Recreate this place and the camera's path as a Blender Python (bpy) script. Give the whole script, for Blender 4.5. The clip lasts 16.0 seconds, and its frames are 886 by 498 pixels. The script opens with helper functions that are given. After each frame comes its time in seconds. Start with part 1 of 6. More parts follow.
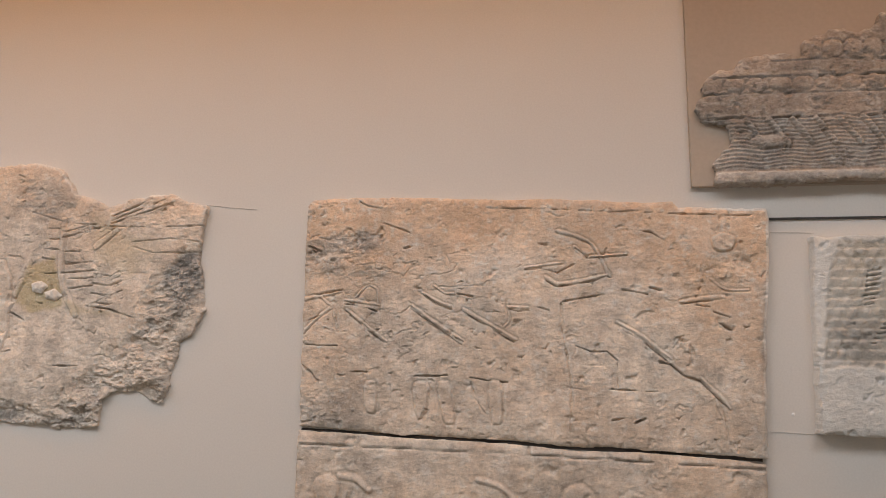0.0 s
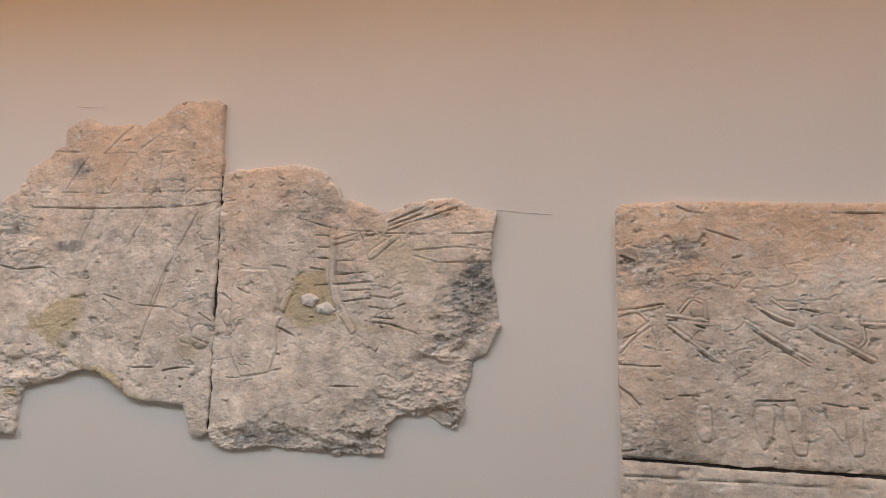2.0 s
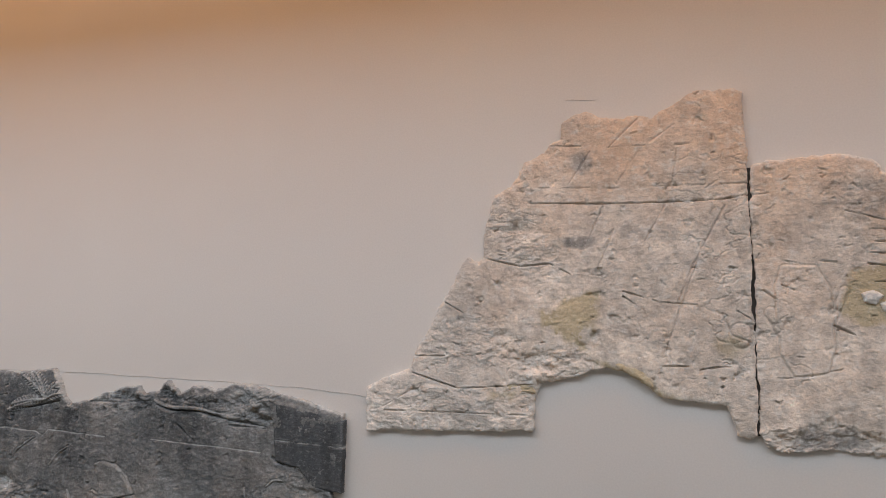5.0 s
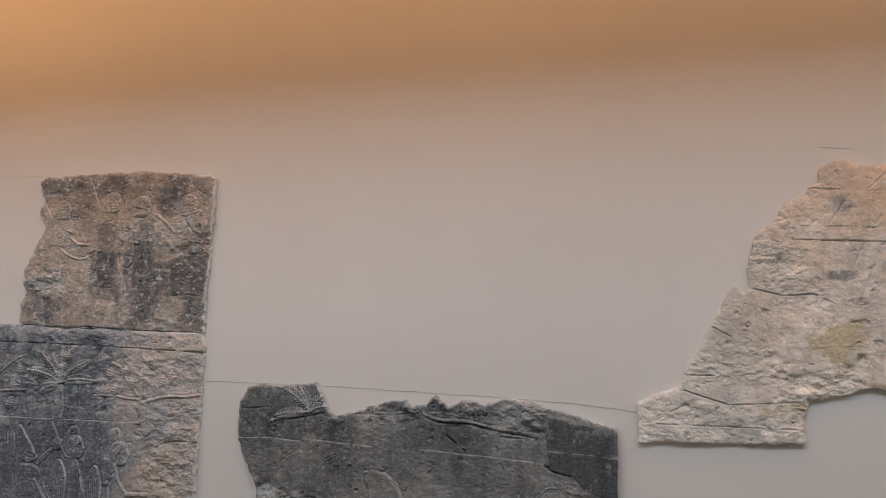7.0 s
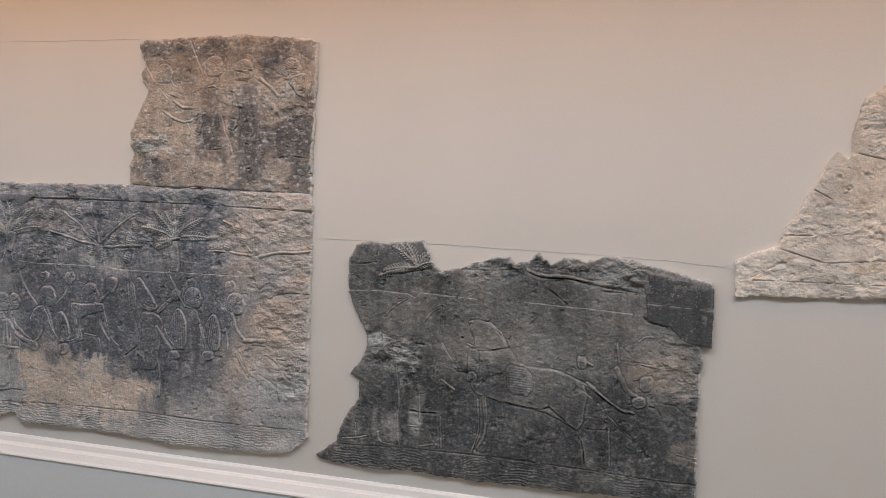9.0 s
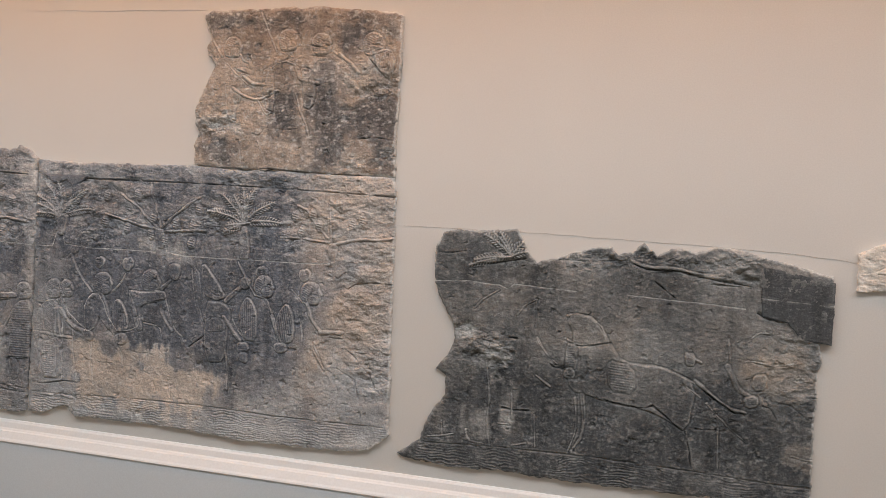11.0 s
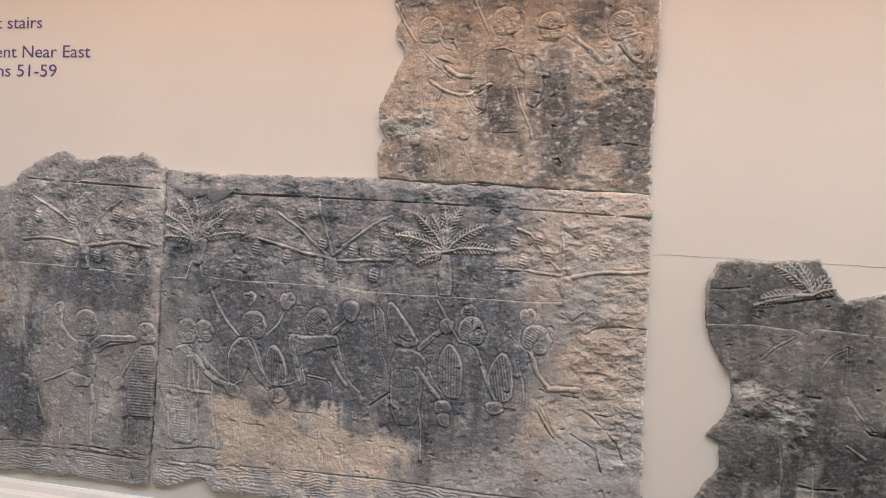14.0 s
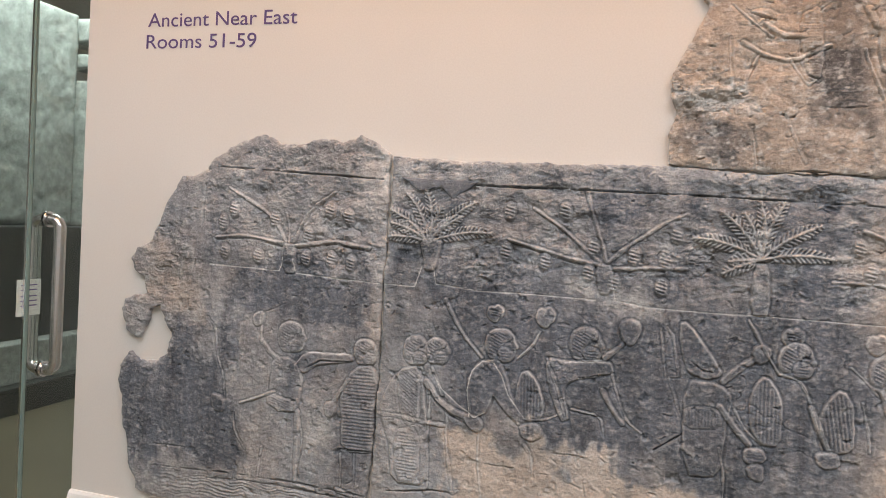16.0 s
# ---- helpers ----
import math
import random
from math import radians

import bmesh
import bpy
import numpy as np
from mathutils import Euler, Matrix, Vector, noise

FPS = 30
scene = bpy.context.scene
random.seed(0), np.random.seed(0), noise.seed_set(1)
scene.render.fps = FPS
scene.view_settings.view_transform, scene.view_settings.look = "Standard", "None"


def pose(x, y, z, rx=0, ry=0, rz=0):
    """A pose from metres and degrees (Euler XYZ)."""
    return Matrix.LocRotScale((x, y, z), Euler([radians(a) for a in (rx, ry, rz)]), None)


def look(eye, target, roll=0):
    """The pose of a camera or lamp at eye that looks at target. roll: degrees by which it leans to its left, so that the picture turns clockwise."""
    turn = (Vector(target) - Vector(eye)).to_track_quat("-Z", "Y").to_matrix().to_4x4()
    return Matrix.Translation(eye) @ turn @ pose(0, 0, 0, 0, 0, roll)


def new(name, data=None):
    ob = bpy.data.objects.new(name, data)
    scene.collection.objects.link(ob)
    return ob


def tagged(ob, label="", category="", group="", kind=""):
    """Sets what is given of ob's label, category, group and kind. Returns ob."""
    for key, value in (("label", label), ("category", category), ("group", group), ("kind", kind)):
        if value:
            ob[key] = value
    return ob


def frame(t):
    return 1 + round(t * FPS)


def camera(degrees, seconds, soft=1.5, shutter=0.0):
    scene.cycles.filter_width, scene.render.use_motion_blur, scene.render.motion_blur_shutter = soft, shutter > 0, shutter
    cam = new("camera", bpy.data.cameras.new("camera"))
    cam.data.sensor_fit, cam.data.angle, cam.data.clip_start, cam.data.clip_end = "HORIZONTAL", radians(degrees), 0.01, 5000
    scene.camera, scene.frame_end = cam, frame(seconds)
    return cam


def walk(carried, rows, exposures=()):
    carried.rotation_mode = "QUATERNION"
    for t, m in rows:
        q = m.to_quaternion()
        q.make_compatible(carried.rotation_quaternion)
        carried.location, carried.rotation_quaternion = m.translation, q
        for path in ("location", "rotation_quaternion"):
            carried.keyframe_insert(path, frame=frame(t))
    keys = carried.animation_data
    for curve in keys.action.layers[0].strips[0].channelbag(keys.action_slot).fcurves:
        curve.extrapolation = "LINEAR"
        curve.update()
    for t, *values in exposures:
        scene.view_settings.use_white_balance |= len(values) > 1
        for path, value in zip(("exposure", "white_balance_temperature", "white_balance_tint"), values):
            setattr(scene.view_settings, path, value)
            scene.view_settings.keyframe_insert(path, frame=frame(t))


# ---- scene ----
cam = camera(64.0, 16.0, soft=0.6)
PATH = [
    (0, (3.825, -1.678, 1.347), (3.549, 0.277, 1.667), 0.7),
    (0.5, (3.607, -1.697, 1.37), (3.262, 0.247, 1.686), 1.0),
    (1, (3.462, -1.657, 1.383), (3.189, 0.3, 1.687), 0.5),
    (1.5, (3.285, -1.606, 1.394), (2.925, 0.337, 1.708), 0.9),
    (2, (3.13, -1.62, 1.397), (2.809, 0.33, 1.702), 0.8),
    (2.5, (2.95, -1.669, 1.398), (2.587, 0.272, 1.717), 1.0),
    (3, (2.761, -1.673, 1.385), (2.385, 0.266, 1.698), 1.1),
    (3.5, (2.588, -1.648, 1.394), (2.209, 0.292, 1.702), 1.1),
    (4, (2.394, -1.704, 1.418), (1.908, 0.217, 1.685), 1.1),
    (4.5, (2.222, -1.774, 1.446), (1.804, 0.166, 1.696), 0.6),
    (5, (2.06, -1.795, 1.415), (1.531, 0.117, 1.673), 1.0),
    (5.2, (1.936, -1.793, 1.432), (1.426, 0.126, 1.675), 0.8),
    (7.3, (1.244, -2.23, 1.399), (0.762, -0.314, 1.71), 1.7),
    (7.5, (1.188, -2.239, 1.398), (0.661, -0.329, 1.668), 1.9),
    (8, (1.134, -2.269, 1.357), (0.672, -0.331, 1.525), 2.0),
    (8.5, (1.098, -2.332, 1.327), (0.608, -0.394, 1.38), 2.5),
    (8.7, (1.084, -2.356, 1.314), (0.567, -0.424, 1.323), 2.5),
    (10.8, (0.75, -2.319, 1.326), (0.293, -0.374, 1.252), 2.9),
    (11, (0.682, -2.313, 1.313), (0.212, -0.37, 1.247), 3.0),
    (11.5, (0.49, -2.315, 1.315), (0.014, -0.373, 1.257), 3.0),
    (12, (0.337, -2.252, 1.313), (-0.14, -0.311, 1.256), 3.1),
    (12.5, (0.187, -2.181, 1.317), (-0.298, -0.242, 1.259), 3.1),
    (13, (0.031, -2.157, 1.33), (-0.441, -0.215, 1.266), 3.0),
    (13.5, (-0.111, -2.129, 1.333), (-0.563, -0.181, 1.28), 2.9),
    (14, (-0.198, -1.992, 1.329), (-0.605, -0.034, 1.289), 2.9),
    (14.5, (-0.277, -1.874, 1.339), (-0.689, 0.083, 1.277), 2.7),
    (15, (-0.429, -1.827, 1.343), (-0.837, 0.129, 1.274), 2.8),
    (15.5, (-0.622, -1.797, 1.343), (-1.073, 0.15, 1.274), 2.9),
    (16, (-0.842, -1.741, 1.32), (-1.394, 0.179, 1.25), 3.3),
]
walk(cam, [(t, look(eye, target, roll)) for t, eye, target, roll in PATH],
     exposures=[(0, 0.26, 6780, 13), (1, 0.25, 6650, 12), (2, 0.16, 6350, 11), (3.5, 0.11, 6100, 10), (5, 0.05, 6050, 10), (7.3, -0.12, 6120, 10), (8.2, -0.02, 6170, 10), (8.7, 0.15, 6220, 10), (11, 0.29, 6590, 11), (12.5, 0.46, 6590, 12), (14, 0.56, 6640, 12), (16, 0.70, 6620, 11)])

# ---- light ----
world = bpy.data.worlds.new("world")
scene.world = world
world.use_nodes = True
wn = world.node_tree.nodes
sky = wn.new("ShaderNodeTexSky")
sky.sky_type, sky.sun_disc, sky.sun_elevation, sky.sun_rotation = "NISHITA", False, radians(35), radians(150)
world.node_tree.links.new(sky.outputs[0], wn["Background"].inputs[0])
wn["Background"].inputs[1].default_value = 0.08


def area_lamp(name, eye, target, size_x, size_y, watts, color, spread=180):
    data = bpy.data.lights.new(name, "AREA")
    data.shape, data.size, data.size_y, data.energy, data.color = "RECTANGLE", size_x, size_y, watts, color
    data.spread = radians(spread)
    ob = new(name, data)
    ob.matrix_world = look(eye, target)
    return ob


CEILING = 3.3
NEUTRAL, WARM = (0.945, 0.98, 1.035), (1.0, 0.46, 0.15)
# unseen daylight-coloured panels assumed in the ceiling, cut off by the added beam
for lx, watts in ((-2.2, 30), (0.2, 31), (2.4, 26), (4.8, 22)):
    area_lamp("panel_light", (lx, -1.85, CEILING - 0.06), (lx, -1.85, 0), 1.8, 0.9, watts, NEUTRAL)
# unseen warm strip washers added between beam and wall, to tint its top
for lx, watts in ((-1.5, 7.4), (0.7, 5.4), (2.9, 4.6), (5.1, 3.7)):
    area_lamp("washer_light", (lx, -0.6, CEILING - 0.1), (lx, 0.0, 2.25), 2.15, 0.08, watts, WARM, 130)
# unseen lamp added in the lobby behind the glass door, brightening the gateway's top
area_lamp("lobby_light", (-4.45, 2.0, 3.2), (-4.75, 2.0, 0), 0.5, 2.0, 42, (0.92, 1.0, 0.98))


# ---- materials ----
def material(name):
    m = bpy.data.materials.new(name)
    m.use_nodes = True
    return m, m.node_tree.nodes, m.node_tree.links, m.node_tree.nodes["Principled BSDF"]


def noise_node(nodes, links, scale, detail=4, rough=0.55, coord="Object", stretch=None):
    tc = nodes.new("ShaderNodeTexCoord")
    n = nodes.new("ShaderNodeTexNoise")
    n.inputs["Scale"].default_value, n.inputs["Detail"].default_value, n.inputs["Roughness"].default_value = scale, detail, rough
    if stretch:
        mp = nodes.new("ShaderNodeMapping")
        mp.inputs["Scale"].default_value = stretch
        links.new(tc.outputs[coord], mp.inputs[0])
        links.new(mp.outputs[0], n.inputs["Vector"])
    else:
        links.new(tc.outputs[coord], n.inputs["Vector"])
    return n


def ramp(nodes, links, source, low, high, c0, c1):
    r = nodes.new("ShaderNodeValToRGB")
    r.color_ramp.elements[0].position, r.color_ramp.elements[1].position = low, high
    r.color_ramp.elements[0].color, r.color_ramp.elements[1].color = (*c0, 1), (*c1, 1)
    links.new(source, r.inputs[0])
    return r.outputs[0]


def mixed(nodes, links, fac, a, b, kind="MIX"):
    m = nodes.new("ShaderNodeMix")
    m.data_type, m.blend_type = "RGBA", kind
    for slot, v in ((0, fac), (6, a), (7, b)):
        if isinstance(v, (int, float)):
            m.inputs[slot].default_value = v
        elif isinstance(v, tuple):
            m.inputs[slot].default_value = (*v, 1)
        else:
            links.new(v, m.inputs[slot])
    return m.outputs[2]


def bump(nodes, links, shader, sources, distance=0.002):
    last = None
    for src, strength in sources:
        b = nodes.new("ShaderNodeBump")
        b.inputs["Strength"].default_value, b.inputs["Distance"].default_value = strength, distance
        links.new(src, b.inputs["Height"])
        if last:
            links.new(last, b.inputs["Normal"])
        last = b.outputs[0]
    links.new(last, shader.inputs["Normal"])


def plain(name, c0, c1, scale=3.0, rough=0.6, grain=40, relief=0.1, metal=0.0):
    m, n, l, s = material(name)
    big, fine = noise_node(n, l, scale), noise_node(n, l, grain, 6, 0.6)
    base = ramp(n, l, big.outputs[0], 0.3, 0.7, c0, c1)
    spots = ramp(n, l, fine.outputs[0], 0.3, 0.7, (0.93, 0.93, 0.93), (1, 1, 1))
    l.new(mixed(n, l, 1.0, base, spots, "MULTIPLY"), s.inputs["Base Color"])
    s.inputs["Roughness"].default_value, s.inputs["Metallic"].default_value = rough, metal
    bump(n, l, s, [(fine.outputs[0], relief)], 0.003)
    return m


def carved(name, light, deep, warm, mortar, chalk=(0.68, 0.665, 0.64), speckle=0.85, flecks=0.26, pits=0.5, mottle=0.4):
    """Gypsum or limestone: 'stain' holds soot (r), warmer tone (g), chalky abrasion and painted edge highlights (b);
    'repair' holds new mortar.
    """
    m, n, l, s = material(name)
    at = n.new("ShaderNodeAttribute")
    at.attribute_name = "stain"
    sep = n.new("ShaderNodeSeparateColor")
    l.new(at.outputs["Color"], sep.inputs[0])
    rp = n.new("ShaderNodeAttribute")
    rp.attribute_name = "repair"
    big, mid, fine = noise_node(n, l, 4, 6, 0.62), noise_node(n, l, 22, 8, 0.68), noise_node(n, l, 160, 6, 0.7)
    streak = noise_node(n, l, 9, 6, 0.65, stretch=(3.5, 1, 0.6))
    base = ramp(n, l, mid.outputs[0], 0.32, 0.68, tuple(c * (1 - mottle) for c in light), tuple(min(1, c * (1 + 0.85 * mottle)) for c in light))
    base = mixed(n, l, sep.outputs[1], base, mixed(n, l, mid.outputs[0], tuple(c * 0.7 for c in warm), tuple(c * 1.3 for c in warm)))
    soot = ramp(n, l, streak.outputs[0], 0.3, 0.7, tuple(c * 0.7 for c in deep), tuple(c * 1.5 for c in deep))
    base = mixed(n, l, sep.outputs[0], base, soot)
    base = mixed(n, l, sep.outputs[2], base, chalk)
    base = mixed(n, l, rp.outputs["Fac"], base, mixed(n, l, mid.outputs[0], tuple(c * 0.8 for c in mortar), tuple(c * 1.15 for c in mortar)))
    grain = ramp(n, l, fine.outputs[0], 0.3, 0.7, (0.62, 0.62, 0.62), (1.25, 1.25, 1.25))
    base = mixed(n, l, speckle, base, grain, "MULTIPLY")
    blot = ramp(n, l, big.outputs[0], 0.35, 0.65, (0.74, 0.73, 0.72), (1.14, 1.13, 1.12))
    base = mixed(n, l, 0.8, base, blot, "MULTIPLY")
    pit = noise_node(n, l, 75, 7, 0.72, stretch=(0.55, 1, 1.3))
    fleck = noise_node(n, l, 110, 8, 0.75, stretch=(0.8, 1, 1))
    base = mixed(n, l, ramp(n, l, pit.outputs[0], 0.55, 0.64, (0,) * 3, (pits,) * 3), base, tuple(0.45 * c for c in deep))
    base = mixed(n, l, ramp(n, l, fleck.outputs[0], 0.54, 0.64, (0,) * 3, (flecks,) * 3), base, chalk)
    l.new(base, s.inputs["Base Color"])
    l.new(ramp(n, l, mid.outputs[0], 0.3, 0.7, (0.62,) * 3, (0.9,) * 3), s.inputs["Roughness"])
    s.inputs["Specular IOR Level"].default_value = 0.35
    bump(n, l, s, [(mid.outputs[0], 0.58), (fine.outputs[0], 0.5), (pit.outputs[0], 0.5)], 0.005)
    return m


WALL = plain("wall_paint", (0.71, 0.675, 0.635), (0.75, 0.715, 0.67), 1.3, 0.75, 220, 0.05)
DADO = plain("grey_paint", (0.74, 0.78, 0.81), (0.77, 0.81, 0.84), 2.0, 0.55, 180, 0.04)
TRIM = plain("white_gloss_paint", (0.86, 0.85, 0.84), (0.89, 0.88, 0.87), 4.0, 0.4, 120, 0.05)
CEIL = plain("ceiling_paint", (0.75, 0.73, 0.7), (0.8, 0.78, 0.75), 2.0, 0.8, 150, 0.05)
FLOOR = plain("floor_stone", (0.14, 0.118, 0.08), (0.19, 0.165, 0.11), 2.5, 0.35, 60, 0.08)
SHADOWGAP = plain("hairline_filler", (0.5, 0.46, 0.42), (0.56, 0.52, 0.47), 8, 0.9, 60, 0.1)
GREYSTONE = carved("dark_gypsum", (0.47, 0.485, 0.505), (0.112, 0.125, 0.15), (0.62, 0.51, 0.42), (0.4, 0.36, 0.25), (0.7, 0.7, 0.69), 0.6, 0.2, 0.35, 0.26)
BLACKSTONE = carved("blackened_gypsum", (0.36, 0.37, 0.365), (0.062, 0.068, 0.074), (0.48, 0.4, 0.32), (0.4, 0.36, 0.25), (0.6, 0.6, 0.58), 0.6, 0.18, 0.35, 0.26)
BROWNSTONE = carved("scorched_gypsum", (0.5, 0.44, 0.385), (0.12, 0.112, 0.11), (0.61, 0.46, 0.345), (0.4, 0.36, 0.25), speckle=0.6, flecks=0.2, pits=0.4, mottle=0.32)
BUFFSTONE = carved("buff_limestone", (0.76, 0.655, 0.56), (0.27, 0.25, 0.23), (0.77, 0.56, 0.4), (0.6, 0.5, 0.335), (0.82, 0.77, 0.71), 0.35, 0.3, 0.25)


# ---- mesh helpers ----
def part(name, bm, mat, parent=None, label=""):
    me = bpy.data.meshes.new(name)
    bm.to_mesh(me)
    bm.free()
    me.materials.append(mat)
    ob = new(name, me)
    if parent:
        ob.parent = parent
    if label:
        ob["label"] = label
    return ob


def box_bm(x0, x1, y0, y1, z0, z1, bevel=0.0):
    bm = bmesh.new()
    bmesh.ops.create_cube(bm, size=1)
    for v in bm.verts:
        v.co = Vector((x0 + (v.co.x + 0.5) * (x1 - x0), y0 + (v.co.y + 0.5) * (y1 - y0), z0 + (v.co.z + 0.5) * (z1 - z0)))
    if bevel:
        bmesh.ops.bevel(bm, geom=bm.edges[:], offset=bevel, segments=2, affect="EDGES", profile=0.6)
    return bm


def profile_bm(points, x0, x1):
    """A moulding: a closed (y, z) profile drawn out along x."""
    bm = bmesh.new()
    a = [bm.verts.new((x0, y, z)) for y, z in points]
    b = [bm.verts.new((x1, y, z)) for y, z in points]
    n = len(points)
    for i in range(n):
        bm.faces.new((a[i], a[(i + 1) % n], b[(i + 1) % n], b[i]))
    bm.faces.new(a[::-1])
    bm.faces.new(b)
    bmesh.ops.recalc_face_normals(bm, faces=bm.faces[:])
    return bm


def structure(ob, label, category):
    return tagged(ob, label, category, kind="structure")


# ---- the hall ----
LEFT, RIGHT, BACK, FACE = -2.455, 6.8, -4.4, -0.018
structure(part("wall_north", box_bm(LEFT, RIGHT, FACE, 0.26, 0, CEILING), WALL), "cream painted gallery wall hung with stone reliefs", "wall")
structure(part("floor", box_bm(-8, RIGHT + 0.2, BACK - 0.2, 7.2, -0.12, 0), FLOOR), "brown stone paved floor of the hall", "floor")
structure(part("ceiling", box_bm(-8, RIGHT + 0.2, BACK - 0.2, 7.2, CEILING, CEILING + 0.15), CEIL), "white plastered ceiling", "ceiling")
# unseen beam, added to keep the panel light off the upper wall
structure(part("beam", box_bm(-8, RIGHT, -1.0, -0.8, 2.74, CEILING), CEIL), "unseen white ceiling beam added to shade the upper wall", "beam")
structure(part("wall_south", box_bm(-8, RIGHT + 0.2, BACK - 0.2, BACK, 0, CEILING), WALL), "plain cream painted wall", "wall")
structure(part("wall_east", box_bm(RIGHT, RIGHT + 0.2, BACK, 0.28, 0, CEILING), WALL), "plain cream painted end wall", "wall")
structure(part("wall_west", box_bm(-8.2, -8, BACK - 0.2, 7.2, 0, CEILING), WALL), "plain cream painted end wall", "wall")
structure(part("wall_lobby_north", box_bm(-8, RIGHT, 7.0, 7.2, 0, CEILING), WALL), "plain painted lobby wall", "wall")
structure(part("dado", box_bm(LEFT, RIGHT, FACE - 0.045, FACE + 0.004, 0, 0.388, 0.001), DADO), "grey painted dado panel at the foot of the wall", "dado")
structure(part("trim", profile_bm([(FACE + dy, z) for dy, z in ((0.004, 0.464), (-0.006, 0.463), (-0.012, 0.455), (-0.018, 0.436), (-0.024, 0.429), (-0.03, 0.426), (-0.043, 0.404), (-0.048, 0.398), (-0.05, 0.393), (-0.048, 0.389), (0.004, 0.389))], LEFT, RIGHT), TRIM),
          "white painted moulded dado rail", "dado rail")


# ---- stone slabs ----
def grain(x, z, scale, seed, octaves=4):
    """Smooth fractal noise from -1 to 1."""
    rng = np.random.RandomState(seed)
    table = rng.rand(64, 64) * 2 - 1
    out, amp, total = np.zeros_like(x), 1.0, 0.0
    for k in range(octaves):
        u, v = x * scale + 17.3 * k + 100, z * scale + 9.1 * k + 100
        i, j = np.floor(u).astype(int), np.floor(v).astype(int)
        fu, fv = u - i, v - j
        fu, fv = fu * fu * (3 - 2 * fu), fv * fv * (3 - 2 * fv)
        g = lambda a, b: table[a % 64, b % 64]
        out += amp * ((g(i, j) * (1 - fu) + g(i + 1, j) * fu) * (1 - fv) + (g(i, j + 1) * (1 - fu) + g(i + 1, j + 1) * fu) * fv)
        total += amp
        amp, scale = amp * 0.55, scale * 2.03
    return out / total * 1.6


def step(lo, hi, v):
    t = np.clip((v - lo) / (hi - lo), 0, 1)
    return t * t * (3 - 2 * t)


def polygon_distance(x, z, pts):
    """Signed distance to a closed polygon, negative inside."""
    best, inside = np.full(x.shape, 1e9), np.zeros(x.shape, bool)
    n = len(pts)
    for i in range(n):
        (ax, az), (bx, bz) = pts[i], pts[(i + 1) % n]
        dx, dz = bx - ax, bz - az
        t = np.clip(((x - ax) * dx + (z - az) * dz) / (dx * dx + dz * dz + 1e-12), 0, 1)
        best = np.minimum(best, (x - ax - t * dx) ** 2 + (z - az - t * dz) ** 2)
        if abs(dz) > 1e-9:
            inside ^= ((az > z) != (bz > z)) & (x < ax + (z - az) * dx / dz)
    return np.where(inside, -1, 1) * np.sqrt(best)


def rounded(pts, closed, times=2):
    """Cut the corners off a line or an outline."""
    for _ in range(times):
        pairs = list(zip(pts, pts[1:] + pts[:1])) if closed else list(zip(pts, pts[1:]))
        cut = [(a[0] + (b[0] - a[0]) * f, a[1] + (b[1] - a[1]) * f) for a, b in pairs for f in (0.2, 0.8)]
        pts = cut if closed else [pts[0]] + cut[1:-1] + [pts[-1]]
    return pts


